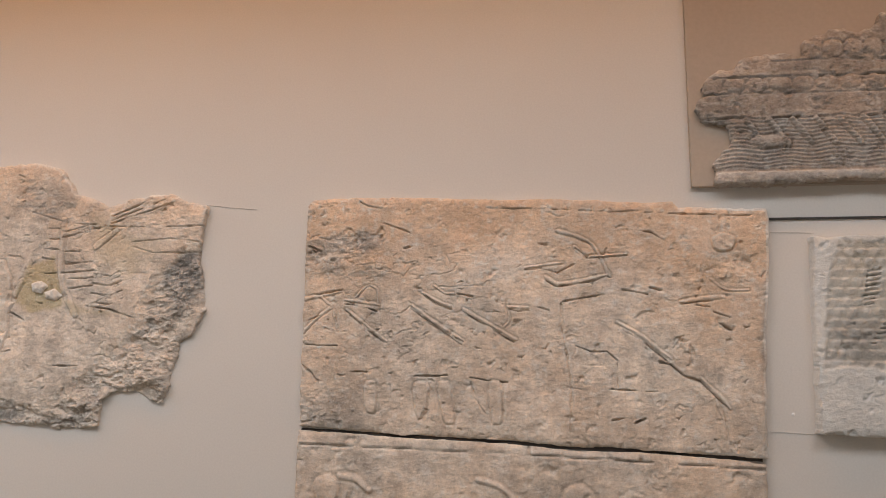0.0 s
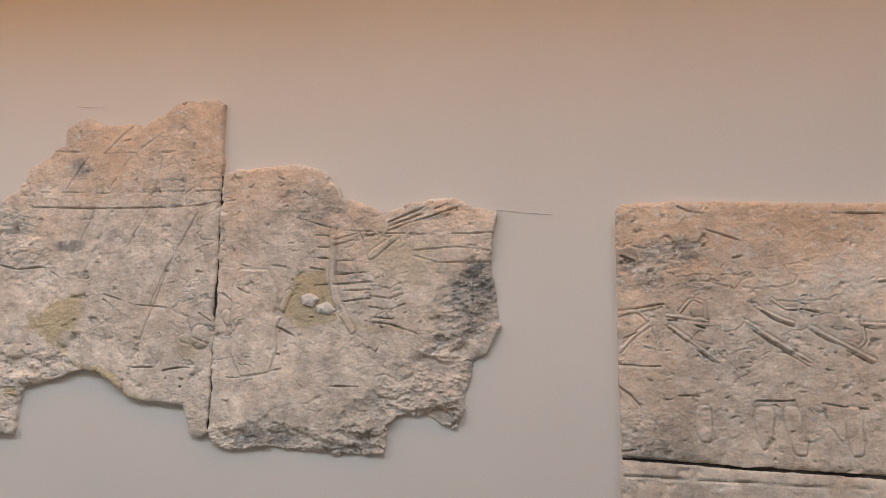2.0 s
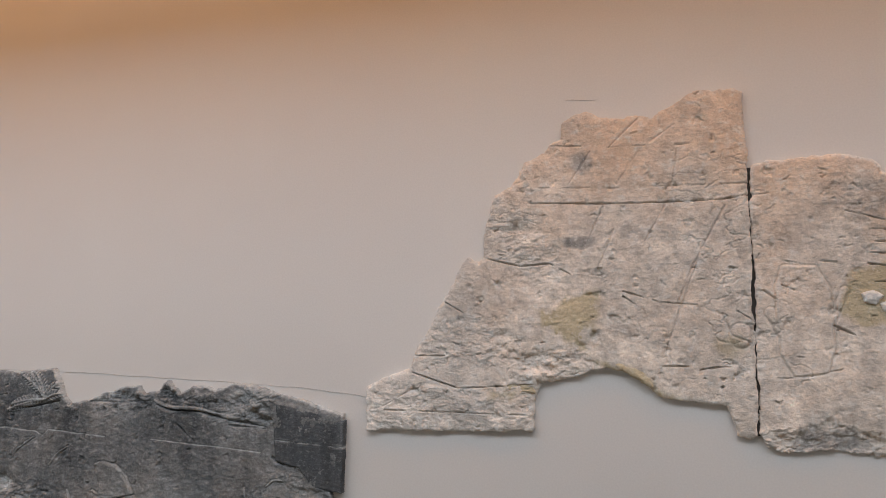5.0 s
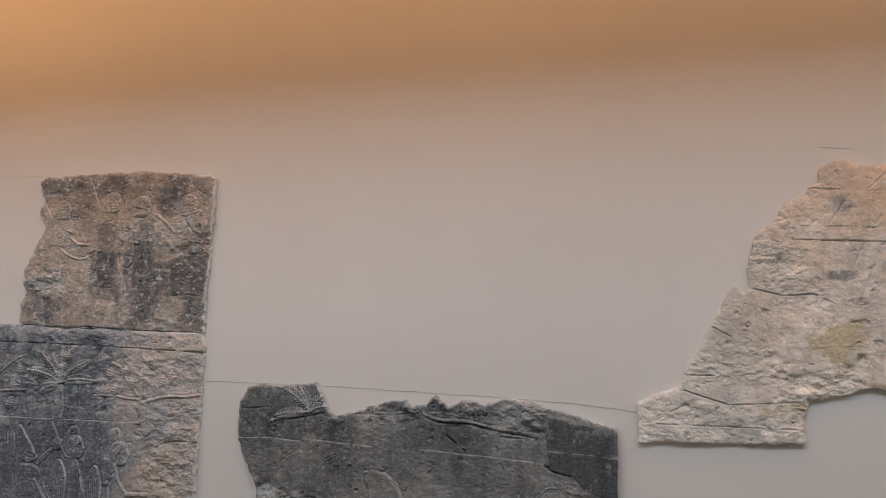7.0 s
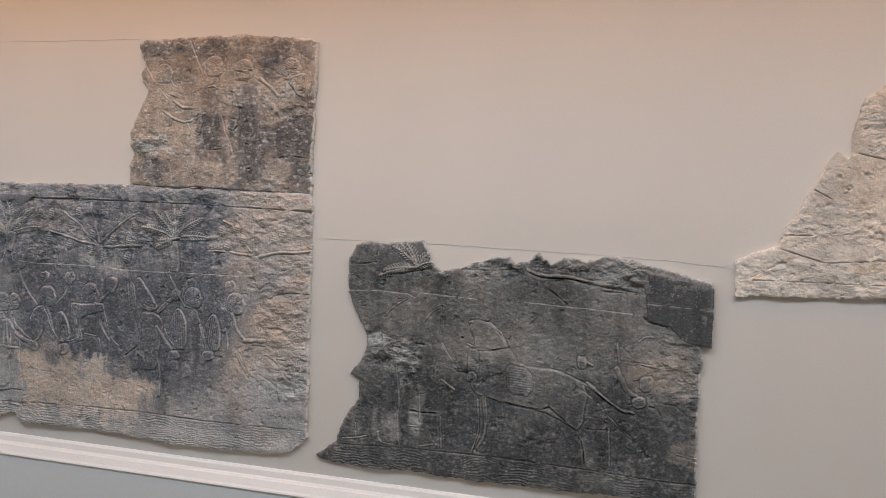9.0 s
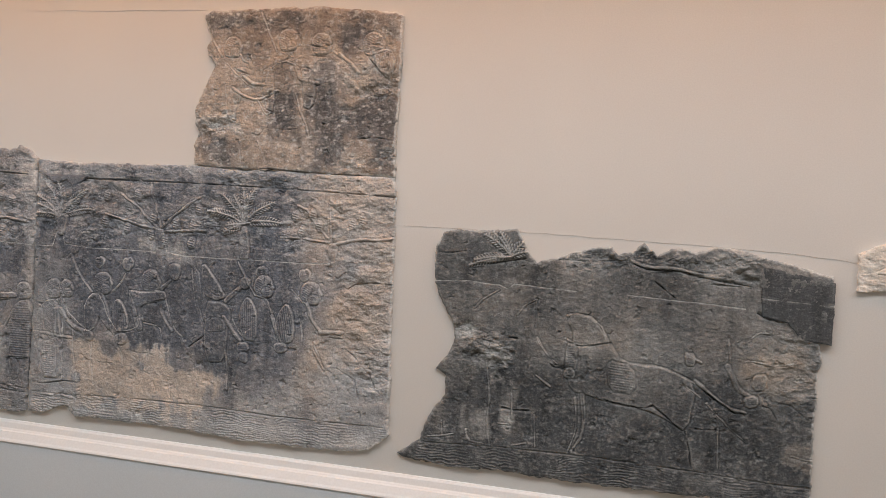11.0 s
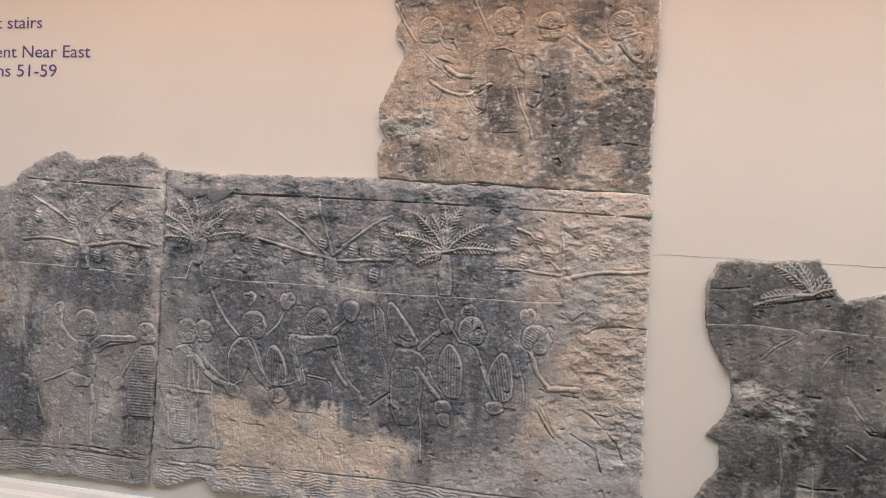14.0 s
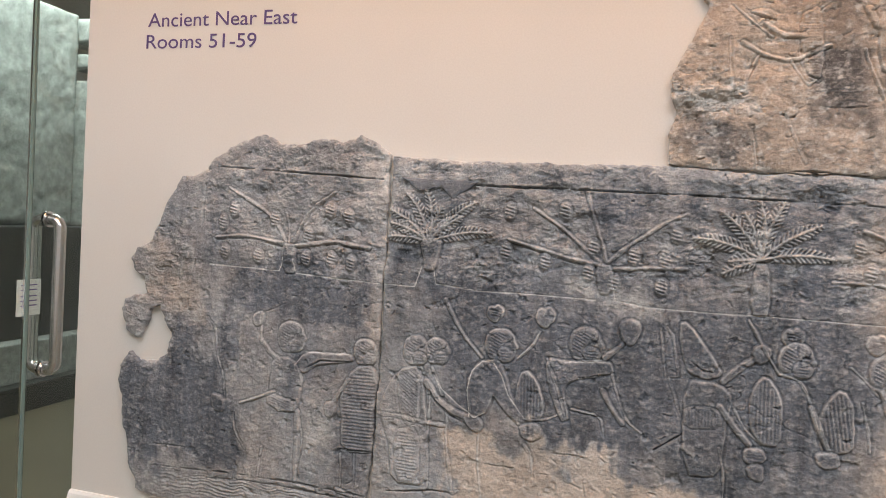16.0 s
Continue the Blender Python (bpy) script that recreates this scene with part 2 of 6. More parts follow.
class Slab:
    """A stone slab as a relief over a fine grid: h is the height of its face above the ground of the carving."""

    def __init__(self, outline, cell=0.0019, ragged=0.006, seed=1):
        xs, zs = [p[0] for p in outline], [p[1] for p in outline]
        self.cell, self.seed, self.outline = cell, seed, outline
        self.x0, self.z0 = min(xs) - 3 * cell, min(zs) - 3 * cell
        nx, nz = int((max(xs) - self.x0) / cell) + 5, int((max(zs) - self.z0) / cell) + 5
        self.x, self.z = np.meshgrid(self.x0 + np.arange(nx) * cell, self.z0 + np.arange(nz) * cell, indexing="ij")
        self.edge = polygon_distance(self.x, self.z, outline)
        self.edge += ragged * grain(self.x, self.z, 22, seed, 4) + 0.5 * ragged * grain(self.x, self.z, 70, seed + 40, 3)
        self.h = np.zeros_like(self.x)
        self.soot, self.warm, self.chalk, self.repair = (np.zeros_like(self.x) for _ in range(4))

    def window(self, x0, x1, z0, z1):
        c = self.cell
        i0, i1 = max(0, int((x0 - self.x0) / c)), max(0, int((x1 - self.x0) / c) + 2)
        j0, j1 = max(0, int((z0 - self.z0) / c)), max(0, int((z1 - self.z0) / c) + 2)
        return np.s_[i0:i1, j0:j1]

    def lift(self, w, d, height, soft=0.006, worn_highlight=0.0):
        """Raise where the distance d is negative, with a rounded shoulder and a chalky rim painted as edge highlight.
        """
        f = step(soft, -soft, d)
        self.h[w] = np.where(f > 0, np.maximum(self.h[w], height * f), self.h[w])
        self.h[w] -= 0.0022 * np.exp(-((d - soft - 0.0016) / 0.0016) ** 2)
        # chalky outline, also the painted highlight of an edge catching light
        if worn_highlight:
            self.chalk[w] = np.maximum(self.chalk[w], worn_highlight * np.exp(-((d + 0.0006) / 0.0018) ** 2) * np.clip(0.55 + 0.75 * grain(self.x[w], self.z[w], 17, self.seed + 16, 4), 0.05, 1.0))

    def limb(self, pts, r0, r1=None, height=0.008, worn_highlight=0.0):
        """A rounded stroke along points, tapering from r0 to r1."""
        r0, r1 = 0.78 * r0, 0.78 * (r0 if r1 is None else r1)
        pts = rounded(pts, False, 1) if 2 < len(pts) < 6 else pts
        n, m = len(pts) - 1, max(r0, r1) + 0.012
        xs, zs = [p[0] for p in pts], [p[1] for p in pts]
        w = self.window(min(xs) - m, max(xs) + m, min(zs) - m, max(zs) + m)
        x, z = self.x[w], self.z[w]
        if not x.size:
            return
        d = np.full(x.shape, 1.0)
        for i in range(n):
            (ax, az), (bx, bz) = pts[i], pts[i + 1]
            ra, rb = r0 + (r1 - r0) * i / n, r0 + (r1 - r0) * (i + 1) / n
            dx, dz = bx - ax, bz - az
            t = np.clip(((x - ax) * dx + (z - az) * dz) / (dx * dx + dz * dz + 1e-12), 0, 1)
            d = np.minimum(d, np.hypot(x - ax - t * dx, z - az - t * dz) - (ra + (rb - ra) * t))
        d = d + 0.0018 * grain(x, z, 32, self.seed + 6, 3)
        self.lift(w, d, 0.62 * height, min(0.0018, 0.4 * r0 + 0.0004), worn_highlight)

    def oval(self, cx, cz, rx, rz, height=0.01, lean=0, worn_highlight=0.0, soft=0.0035):
        m = max(rx, rz) + 0.015
        w = self.window(cx - m, cx + m, cz - m, cz + m)
        x, z = self.x[w] - cx, self.z[w] - cz
        if not x.size:
            return
        c, s = math.cos(radians(lean)), math.sin(radians(lean))
        u, v = x * c + z * s, z * c - x * s
        away = np.hypot(u / rx, v / rz)
        d = (away - 1) * min(rx, rz)
        self.lift(w, d, 0.6 * height, soft, 0.6 * worn_highlight)
        self.h[w] += 0.5 * height * np.clip(1 - away ** 2, 0, 1)

    def shape(self, pts, height=0.008, worn_highlight=0.0, soft=0.002, hatch=0.0, pitch=0.012, lean=0):
        pts = rounded(pts, True, 1)
        xs, zs = [p[0] for p in pts], [p[1] for p in pts]
        w = self.window(min(xs) - 0.015, max(xs) + 0.015, min(zs) - 0.015, max(zs) + 0.015)
        x, z = self.x[w], self.z[w]
        if not x.size:
            return
        d = polygon_distance(x, z, pts) - 0.004 + 0.002 * grain(x, z, 24, self.seed + 8, 3)
        self.lift(w, d, height, soft, worn_highlight)
        if hatch:
            a = radians(lean)
            self.h[w] += 0.25 * hatch * np.sin((x * math.sin(a) + z * math.cos(a)) * 2 * math.pi / pitch) * (d < -0.006)

    def groove(self, pts, width=0.003, depth=0.006, chalk=0.0, wander=0.0016):
        width = max(0.0013, 0.56 * width)
        for (ax, az), (bx, bz) in zip(pts, pts[1:]):
            m = width * 2 + 0.012
            w = self.window(min(ax, bx) - m, max(ax, bx) + m, min(az, bz) - m, max(az, bz) + m)
            x, z = self.x[w], self.z[w]
            if not x.size:
                continue
            dx, dz = bx - ax, bz - az
            t = np.clip(((x - ax) * dx + (z - az) * dz) / (dx * dx + dz * dz + 1e-12), 0, 1)
            d = np.hypot(x - ax - t * dx, z - az - t * dz) + wander * grain(x, z, 30, self.seed + 5, 2)
            f = step(width * 1.15, width * 0.3, d)
            self.h[w] -= depth * f
            if chalk:
                self.chalk[w] = np.maximum(self.chalk[w], chalk * f)

    def rim(self, text, worn_highlight=0.5):
        """A fine raised line with abraded crest, its edge highlight painted pale, and a shallow cut below it."""
        pts = path_of(text)
        self.limb(pts, 0.002, 0.0016, 0.0026, 0.9 * worn_highlight)
        self.groove([(x + 0.0018, z - 0.0034) for x, z in pts], 0.0016, 0.0028, wander=0.001)

    def dashes(self, count, seed, long=0.022, depth=0.005):
        """Short tool marks and pits, mostly level."""
        rng = random.Random(seed)
        xs, zs = [p[0] for p in self.outline], [p[1] for p in self.outline]
        for _ in range(count):
            x, z, n, tilt = rng.uniform(min(xs), max(xs)), rng.uniform(min(zs), max(zs)), long * rng.uniform(0.3, 1.2), rng.gauss(0, 0.35)
            mid = (x + n * 0.5, z + rng.uniform(-0.004, 0.004))
            self.groove([(x, z), mid, (x + n, z + n * tilt)], rng.uniform(0.0014, 0.0032), depth * rng.uniform(0.4, 1.2))

    def fringe(self, mask, amount=0.9):
        """Pale plaster left along an edge."""
        self.chalk += amount * step(-0.007, -0.004, self.edge) * mask * np.clip(0.8 + 0.6 * grain(self.x, self.z, 20, self.seed + 44, 3), 0, 1)

    def region(self, pts, soft=0.03, rough=0.04, seed=0):
        """A ragged mask of 0 to 1 over a polygon."""
        d = polygon_distance(self.x, self.z, pts) + rough * grain(self.x, self.z, 14, self.seed + 31 + seed, 5) + 0.4 * rough * grain(self.x * 2.5, self.z * 0.7, 26, self.seed + 32 + seed, 3)
        return step(soft, -soft, d)

    def patch(self, cx, cz, rx, rz, soft=0.5, seed=0):
        d = np.hypot((self.x - cx) / rx, (self.z - cz) / rz) + 0.85 * grain(self.x, self.z, 13, self.seed + 61 + seed, 5)
        return step(1 + soft, 1 - soft, d)

    def build(self, name, mat, label, thick=0.037, rim=0.008, coarse=0.003, fine=0.002, relief=1.3, ridge=0.42, category="relief", group="carved reliefs on the wall", parent=None):
        x, z, c = self.x.copy(), self.z.copy(), self.cell
        h = np.maximum(relief * self.h, -0.014) + coarse * grain(x, z, 12, self.seed + 2, 4) + fine * grain(x, z, 75, self.seed + 3, 3)
        h = h - rim * np.exp(np.minimum(self.edge, 0) / 0.006) * (0.7 + 0.6 * grain(x, z, 28, self.seed + 4, 3))
        # abraded ridges, painted paler so the relief reads crisper
        soft = h.copy()
        for axis in (0, 1):
            soft = sum(np.roll(soft, k, axis) for k in range(-3, 4)) / 7
        self.chalk = self.chalk + ridge * np.clip((h - soft) / 0.0012, 0, 1) * np.clip(0.65 + 0.8 * grain(x, z, 18, self.seed + 7, 3), 0, 1)
        gx, gz = np.gradient(self.edge, c)
        near = (self.edge > -0.55 * c)
        shift = np.where(near, np.clip(self.edge, -c, c), 0) / np.maximum(np.hypot(gx, gz), 0.6)
        x, z = x - shift * gx, z - shift * gz
        keep = self.edge < 0.6 * c
        quad = keep[:-1, :-1] & keep[1:, :-1] & keep[1:, 1:] & keep[:-1, 1:]
        used = np.zeros(keep.shape, bool)
        for a in (np.s_[:-1, :-1], np.s_[1:, :-1], np.s_[1:, 1:], np.s_[:-1, 1:]):
            used[a] |= quad
        index = np.full(keep.shape, -1)
        index[used] = np.arange(used.sum())
        front = np.stack([x[used], -thick - h[used], z[used]], 1)
        i, j = np.nonzero(quad)
        faces = np.stack([index[i, j], index[i + 1, j], index[i + 1, j + 1], index[i, j + 1]], 1)
        # the broken sides, back to the wall
        pad = np.pad(quad, 1)
        sides = []
        for di, dj, a, b in ((0, -1, (0, 0), (1, 0)), (1, 0, (1, 0), (1, 1)), (0, 1, (1, 1), (0, 1)), (-1, 0, (0, 1), (0, 0))):
            open_side = quad & ~pad[1 + di:1 + di + quad.shape[0], 1 + dj:1 + dj + quad.shape[1]]
            i, j = np.nonzero(open_side)
            sides.append(np.stack([index[i + a[0], j + a[1]], index[i + b[0], j + b[1]]], 1))
        sides = np.concatenate(sides)
        rimv = np.unique(sides)
        back_of = np.full(len(front), -1)
        back_of[rimv] = len(front) + np.arange(len(rimv))
        back = front[rimv].copy()
        back[:, 1] = FACE + 0.003
        side_faces = np.stack([sides[:, 1], sides[:, 0], back_of[sides[:, 0]], back_of[sides[:, 1]]], 1)
        verts, polys = np.concatenate([front, back]), np.concatenate([faces, side_faces])
        me = bpy.data.meshes.new(name)
        me.vertices.add(len(verts))
        me.vertices.foreach_set("co", verts.ravel())
        me.loops.add(4 * len(polys))
        me.loops.foreach_set("vertex_index", polys.ravel())
        me.polygons.add(len(polys))
        me.polygons.foreach_set("loop_start", np.arange(0, 4 * len(polys), 4))
        me.update(calc_edges=True)
        me.shade_smooth()
        stain = np.ones((len(verts), 4))
        for k, field in enumerate((self.soot, self.warm, self.chalk)):
            v = np.clip(field[used], 0, 1)
            stain[:len(front), k], stain[len(front):, k] = v, v[rimv]
        me.attributes.new("stain", "FLOAT_COLOR", "POINT").data.foreach_set("color", stain.ravel())
        v = np.clip(self.repair[used], 0, 1)
        me.attributes.new("repair", "FLOAT", "POINT").data.foreach_set("value", np.concatenate([v, v[rimv]]))
        me.materials.append(mat)
        ob = new(name, me)
        if parent:
            ob.parent = parent
            ob["label"] = label
            return ob
        return tagged(ob, label, category, group)


def path_of(text):
    return [tuple(float(v) for v in p.split(",")) for p in text.split()]


# ---- carving ----
def fruits(s, text, rx, rz):
    """Pine-cone shaped fruits, cross-ribbed."""
    for x, z in path_of(text):
        s.oval(x, z, rx, rz, 0.007, worn_highlight=0.3)
        w = s.window(x - rx, x + rx, z - rz, z + rz)
        inside = np.hypot((s.x[w] - x) / rx, (s.z[w] - z) / rz) < 0.95
        rib = np.sin((s.z[w] - z + 0.25 * (s.x[w] - x)) * 2 * math.pi / 0.0085) * inside
        s.h[w] += 0.0026 * rib
        s.chalk[w] += 0.35 * np.clip(rib, 0, 1)


def fronds(s, text, reach):
    """A palm crown: the first point is the heart, the others the tips of its combed fronds."""
    heart, *tips = path_of(text)
    for tip in tips:
        dx, dz = tip[0] - heart[0], tip[1] - heart[1]
        long = math.hypot(dx, dz)
        ux, uz = dx / long, dz / long
        arch = 0.14 * long * (1 if dz > 0 else 0.5) * (1 if dx > 0 else -1)
        m = 2.4 * reach + abs(arch)
        w = s.window(min(heart[0], tip[0]) - m, max(heart[0], tip[0]) + m, min(heart[1], tip[1]) - m, max(heart[1], tip[1]) + m)
        x, z = s.x[w] - heart[0], s.z[w] - heart[1]
        if not x.size:
            continue
        u = (x * ux + z * uz) / long
        v = z * ux - x * uz - 4 * arch * 0.5 * np.clip(u, 0, 1) * (1 - np.clip(u, 0, 1))
        wide = 1.5 * reach * np.sqrt(np.clip(np.sin(math.pi * np.clip(0.9 * (u - 0.14) / 0.86 + 0.1, 0, 1)), 0, 1))
        leaf = step(0.0025, -0.001, np.abs(v) - wide) * (u > 0.14) * (u < 1.0)
        comb = np.sin(2 * math.pi * (u * long - 0.8 * np.abs(v)) / 0.0105 + 0.6 * grain(s.x[w], s.z[w], 20, s.seed + 15, 2))
        s.h[w] = np.maximum(s.h[w], leaf * (0.0042 + 0.0024 * comb))
        s.chalk[w] = np.maximum(s.chalk[w], 0.42 * leaf * np.clip(comb, 0, 1))
        s.h[w] -= 0.004 * np.exp(-((np.abs(v) - wide - 0.003) / 0.002) ** 2) * (u > 0.2) * (u < 1.0)
        rib = step(0.003, 0.0, np.abs(v) - 0.0016) * (u > 0) * (u < 0.97)
        s.h[w] = np.maximum(s.h[w], 0.0085 * rib)
        s.chalk[w] = np.maximum(s.chalk[w], 0.35 * rib)


def water(s, text):
    """A band of wavy water lines."""
    m = s.region(path_of(text), 0.006, 0.004)
    phase = s.z / 0.0088 + 0.16 * np.sin(s.x * 2 * math.pi / 0.058) + 1.5 * grain(s.x, s.z * 1.5, 8, s.seed + 9, 5)
    m = m * np.clip(0.75 + 0.9 * grain(s.x, s.z, 11, s.seed + 10, 4), 0, 1)
    s.h += m * (0.0013 * np.sin(2 * math.pi * phase) - 0.001)
    s.chalk += 0.16 * m * np.clip(np.sin(2 * math.pi * phase), 0, 1)


def terraced(n, levels):
    """Noise cut into flat ledges with steep, sharp edges."""
    t = n * levels
    return (np.floor(t) + step(0.78, 1.0, t - np.floor(t))) / levels


def broken(s, text, amp):
    """A spalled, flaking area."""
    m = s.region(path_of(text), 0.025, 0.03)
    n = grain(s.x, s.z * 1.9, 13, s.seed + 12, 5)
    deep = amp > 0.0065
    s.h = s.h * (1 - (0.6 if deep else 0.0) * m) + m * min(amp, 0.011) * (1.15 * terraced(n, 3.5) + 0.4 * terraced(grain(s.x, s.z * 1.5, 40, s.seed + 13, 4), 3))
    s.chalk += 0.3 * m * np.clip(grain(s.x, s.z, 30, s.seed + 14, 4) - 0.1, 0, 1)


def head(s, x, z, r):
    """A bearded head in profile, looking towards +x."""
    at = lambda text: [(x + u * r, z + v * r) for u, v in path_of(text)]
    s.shape(at("-0.95,0.0 -0.85,0.6 -0.35,0.95 0.3,0.92 0.68,0.6 0.74,0.3 1.0,-0.06 0.8,-0.16 0.84,-0.4 0.66,-0.85 0.15,-0.95 -0.6,-0.9 -0.9,-0.45"), 0.0036, 0.6)
    s.shape(at("-0.9,0.05 -0.78,0.55 -0.3,0.85 0.3,0.8 0.55,0.5 0.1,0.35 -0.1,0.0 -0.3,-0.6 -0.75,-0.55"), 0.0044, 0.2, hatch=0.005, pitch=0.0072, lean=25)
    s.shape(at("0.15,-0.2 0.7,-0.35 0.62,-0.85 0.1,-0.9 -0.1,-0.5"), 0.0046, 0.2, hatch=0.005, pitch=0.0068)
    s.groove(at("0.32,0.2 0.48,0.24 0.62,0.18"), 0.002, 0.003)
    s.groove(at("0.55,-0.28 0.78,-0.26"), 0.002, 0.003)


def tuft(s, x, z, r):
    """A clenched hand or a tuft of hair: a small lobed lump with short cuts."""
    at = lambda text: [(x + u * r, z + v * r) for u, v in path_of(text)]
    s.shape(at("-0.9,-0.1 -0.6,0.75 0.05,0.6 0.3,1.0 0.95,0.5 0.8,-0.2 0.35,-0.5 0.1,-1.0 -0.5,-0.8"), 0.0034, 0.6)
    for k in range(3):
        s.groove(at(f"{-0.6 + 0.1 * k},{0.45 - 0.35 * k} {0.0 + 0.1 * k},{0.4 - 0.35 * k} {0.7},{0.2 - 0.3 * k}"), 0.0022, 0.003)


def weathered(s, scratch=0.25, rim=0.5, pits=0.0035, blot=0.28, flake_step=0.0016):
    """Scratches, pits and bruised, chalky edges all over."""
    g = grain(s.x, s.z, 34, s.seed + 20, 5)
    s.chalk += 2.2 * scratch * np.clip(grain(s.x, s.z * 1.3, 70, s.seed + 21, 4) - 0.22, 0, 1)
    s.chalk += rim * np.exp(np.minimum(s.edge, 0) / 0.005) * np.clip(0.55 + g, 0, 1)
    s.h -= pits * np.clip(g - 0.55, 0, 1) * 3
    s.warm += 0.35 * grain(s.x, s.z, 6, s.seed + 24, 5)
    s.chalk += blot * np.clip(grain(s.x, s.z, 11, s.seed + 25, 5) - 0.1, 0, 1)
    s.h += flake_step * terraced(grain(s.x * 0.8, s.z * 1.5, 10, s.seed + 27, 5), 3)
    worn = grain(s.x, s.z, 5, s.seed + 22, 4)
    s.h *= 1 - 0.45 * np.clip(worn, 0, 1)
    flake = np.abs(grain(s.x * 0.8, s.z * 1.6, 7, s.seed + 23, 5))
    s.h -= 0.003 * step(0.035, 0.0, flake) * step(0.1, 0.4, grain(s.x, s.z, 4, s.seed + 26, 3))


OUT_A = path_of("1.368,1.295 1.438,1.326 1.489,1.342 1.496,1.367 1.504,1.403 1.526,1.428 1.553,1.476 1.588,1.541 1.615,1.600 1.638,1.629 1.666,1.617 1.678,1.629 1.685,1.718 1.698,1.762 1.707,1.789 1.747,1.809 1.786,1.870 1.836,1.894 1.848,1.914 1.877,1.928 1.879,1.968 1.904,1.991 1.943,1.994 1.975,1.979 2.022,1.974 2.060,1.978 2.095,1.972 2.128,1.987 2.172,2.010 2.204,2.033 2.245,2.028 2.292,2.032 2.310,2.021 2.314,1.707 2.316,1.212 2.292,1.207 2.271,1.213 2.264,1.244 2.251,1.279 2.151,1.285 2.108,1.293 2.071,1.320 2.026,1.350 1.984,1.361 1.959,1.359 1.923,1.338 1.872,1.327 1.825,1.322 1.817,1.290 1.805,1.202 1.613,1.193 1.378,1.187")
OUT_B = path_of("2.318,1.841 2.366,1.848 2.464,1.853 2.546,1.854 2.580,1.839 2.607,1.804 2.627,1.775 2.680,1.759 2.712,1.740 2.731,1.735 2.796,1.756 2.840,1.765 2.891,1.766 2.921,1.749 2.958,1.736 2.989,1.732 2.983,1.670 2.978,1.613 2.984,1.568 2.993,1.512 3.000,1.475 2.985,1.432 2.966,1.407 2.937,1.391 2.932,1.345 2.921,1.315 2.918,1.273 2.905,1.244 2.890,1.242 2.854,1.261 2.831,1.270 2.788,1.271 2.764,1.265 2.746,1.249 2.738,1.187 2.707,1.183 2.639,1.175 2.601,1.186 2.538,1.187 2.473,1.195 2.421,1.184 2.368,1.187 2.335,1.192 2.322,1.221 2.321,1.569")
OUT_C = path_of("3.256,1.731 3.272,1.743 3.404,1.745 3.604,1.740 3.733,1.733 3.920,1.729 4.016,1.722 4.058,1.720 4.123,1.721 4.136,1.707 4.324,1.700 4.330,1.679 4.321,1.534 4.310,1.410 4.299,1.173 4.300,1.155 4.089,1.165 4.011,1.168 3.897,1.168 3.839,1.173 3.720,1.180 3.598,1.184 3.472,1.187 3.342,1.194 3.257,1.199 3.255,1.425")
OUT_C2 = path_of("3.256,1.189 3.343,1.187 3.472,1.178 3.598,1.177 3.720,1.173 3.839,1.165 3.897,1.160 4.011,1.160 4.089,1.157 4.248,1.149 4.295,1.143 4.290,0.620 3.245,0.620")
OUT_E = path_of("-0.787,2.019 -0.761,2.036 -0.593,2.039 -0.369,2.042 -0.255,2.032 -0.074,2.017 -0.046,2.009 -0.046,1.945 -0.049,1.777 -0.050,1.683 -0.051,1.467 -0.247,1.472 -0.458,1.477 -0.632,1.475 -0.806,1.486 -0.811,1.551 -0.795,1.602 -0.815,1.642 -0.811,1.693 -0.784,1.754 -0.755,1.814 -0.743,1.850 -0.767,1.874 -0.777,1.905 -0.761,1.944 -0.779,1.979")
OUT_EL = path_of("-1.476,1.485 -1.280,1.481 -1.062,1.480 -0.813,1.483 -0.632,1.471 -0.457,1.473 -0.247,1.468 -0.051,1.464 -0.042,1.409 -0.042,1.304 -0.036,0.923 -0.027,0.592 -0.058,0.563 -0.097,0.534 -0.158,0.517 -0.283,0.513 -0.454,0.510 -0.631,0.508 -0.862,0.520 -1.102,0.517 -1.276,0.514 -1.327,0.546 -1.357,0.542 -1.420,0.515 -1.490,0.510 -1.488,0.791 -1.484,1.175")
OUT_G = path_of("-1.486,1.492 -1.518,1.514 -1.566,1.536 -1.620,1.519 -1.677,1.527 -1.741,1.506 -1.800,1.509 -1.852,1.534 -1.912,1.517 -1.963,1.490 -2.006,1.464 -2.022,1.434 -2.057,1.420 -2.106,1.412 -2.128,1.367 -2.162,1.302 -2.191,1.252 -2.198,1.227 -2.242,1.200 -2.268,1.174 -2.248,1.135 -2.219,1.118 -2.209,1.076 -2.283,1.056 -2.287,1.018 -2.265,0.962 -2.229,0.946 -2.202,0.985 -2.191,1.033 -2.158,1.045 -2.137,0.999 -2.116,0.959 -2.132,0.911 -2.168,0.883 -2.226,0.880 -2.256,0.904 -2.289,0.861 -2.283,0.788 -2.264,0.674 -2.238,0.562 -2.215,0.510 -2.170,0.492 -2.029,0.496 -1.923,0.498 -1.818,0.496 -1.716,0.506 -1.636,0.507 -1.556,0.497 -1.506,0.512 -1.492,0.791 -1.489,1.175")
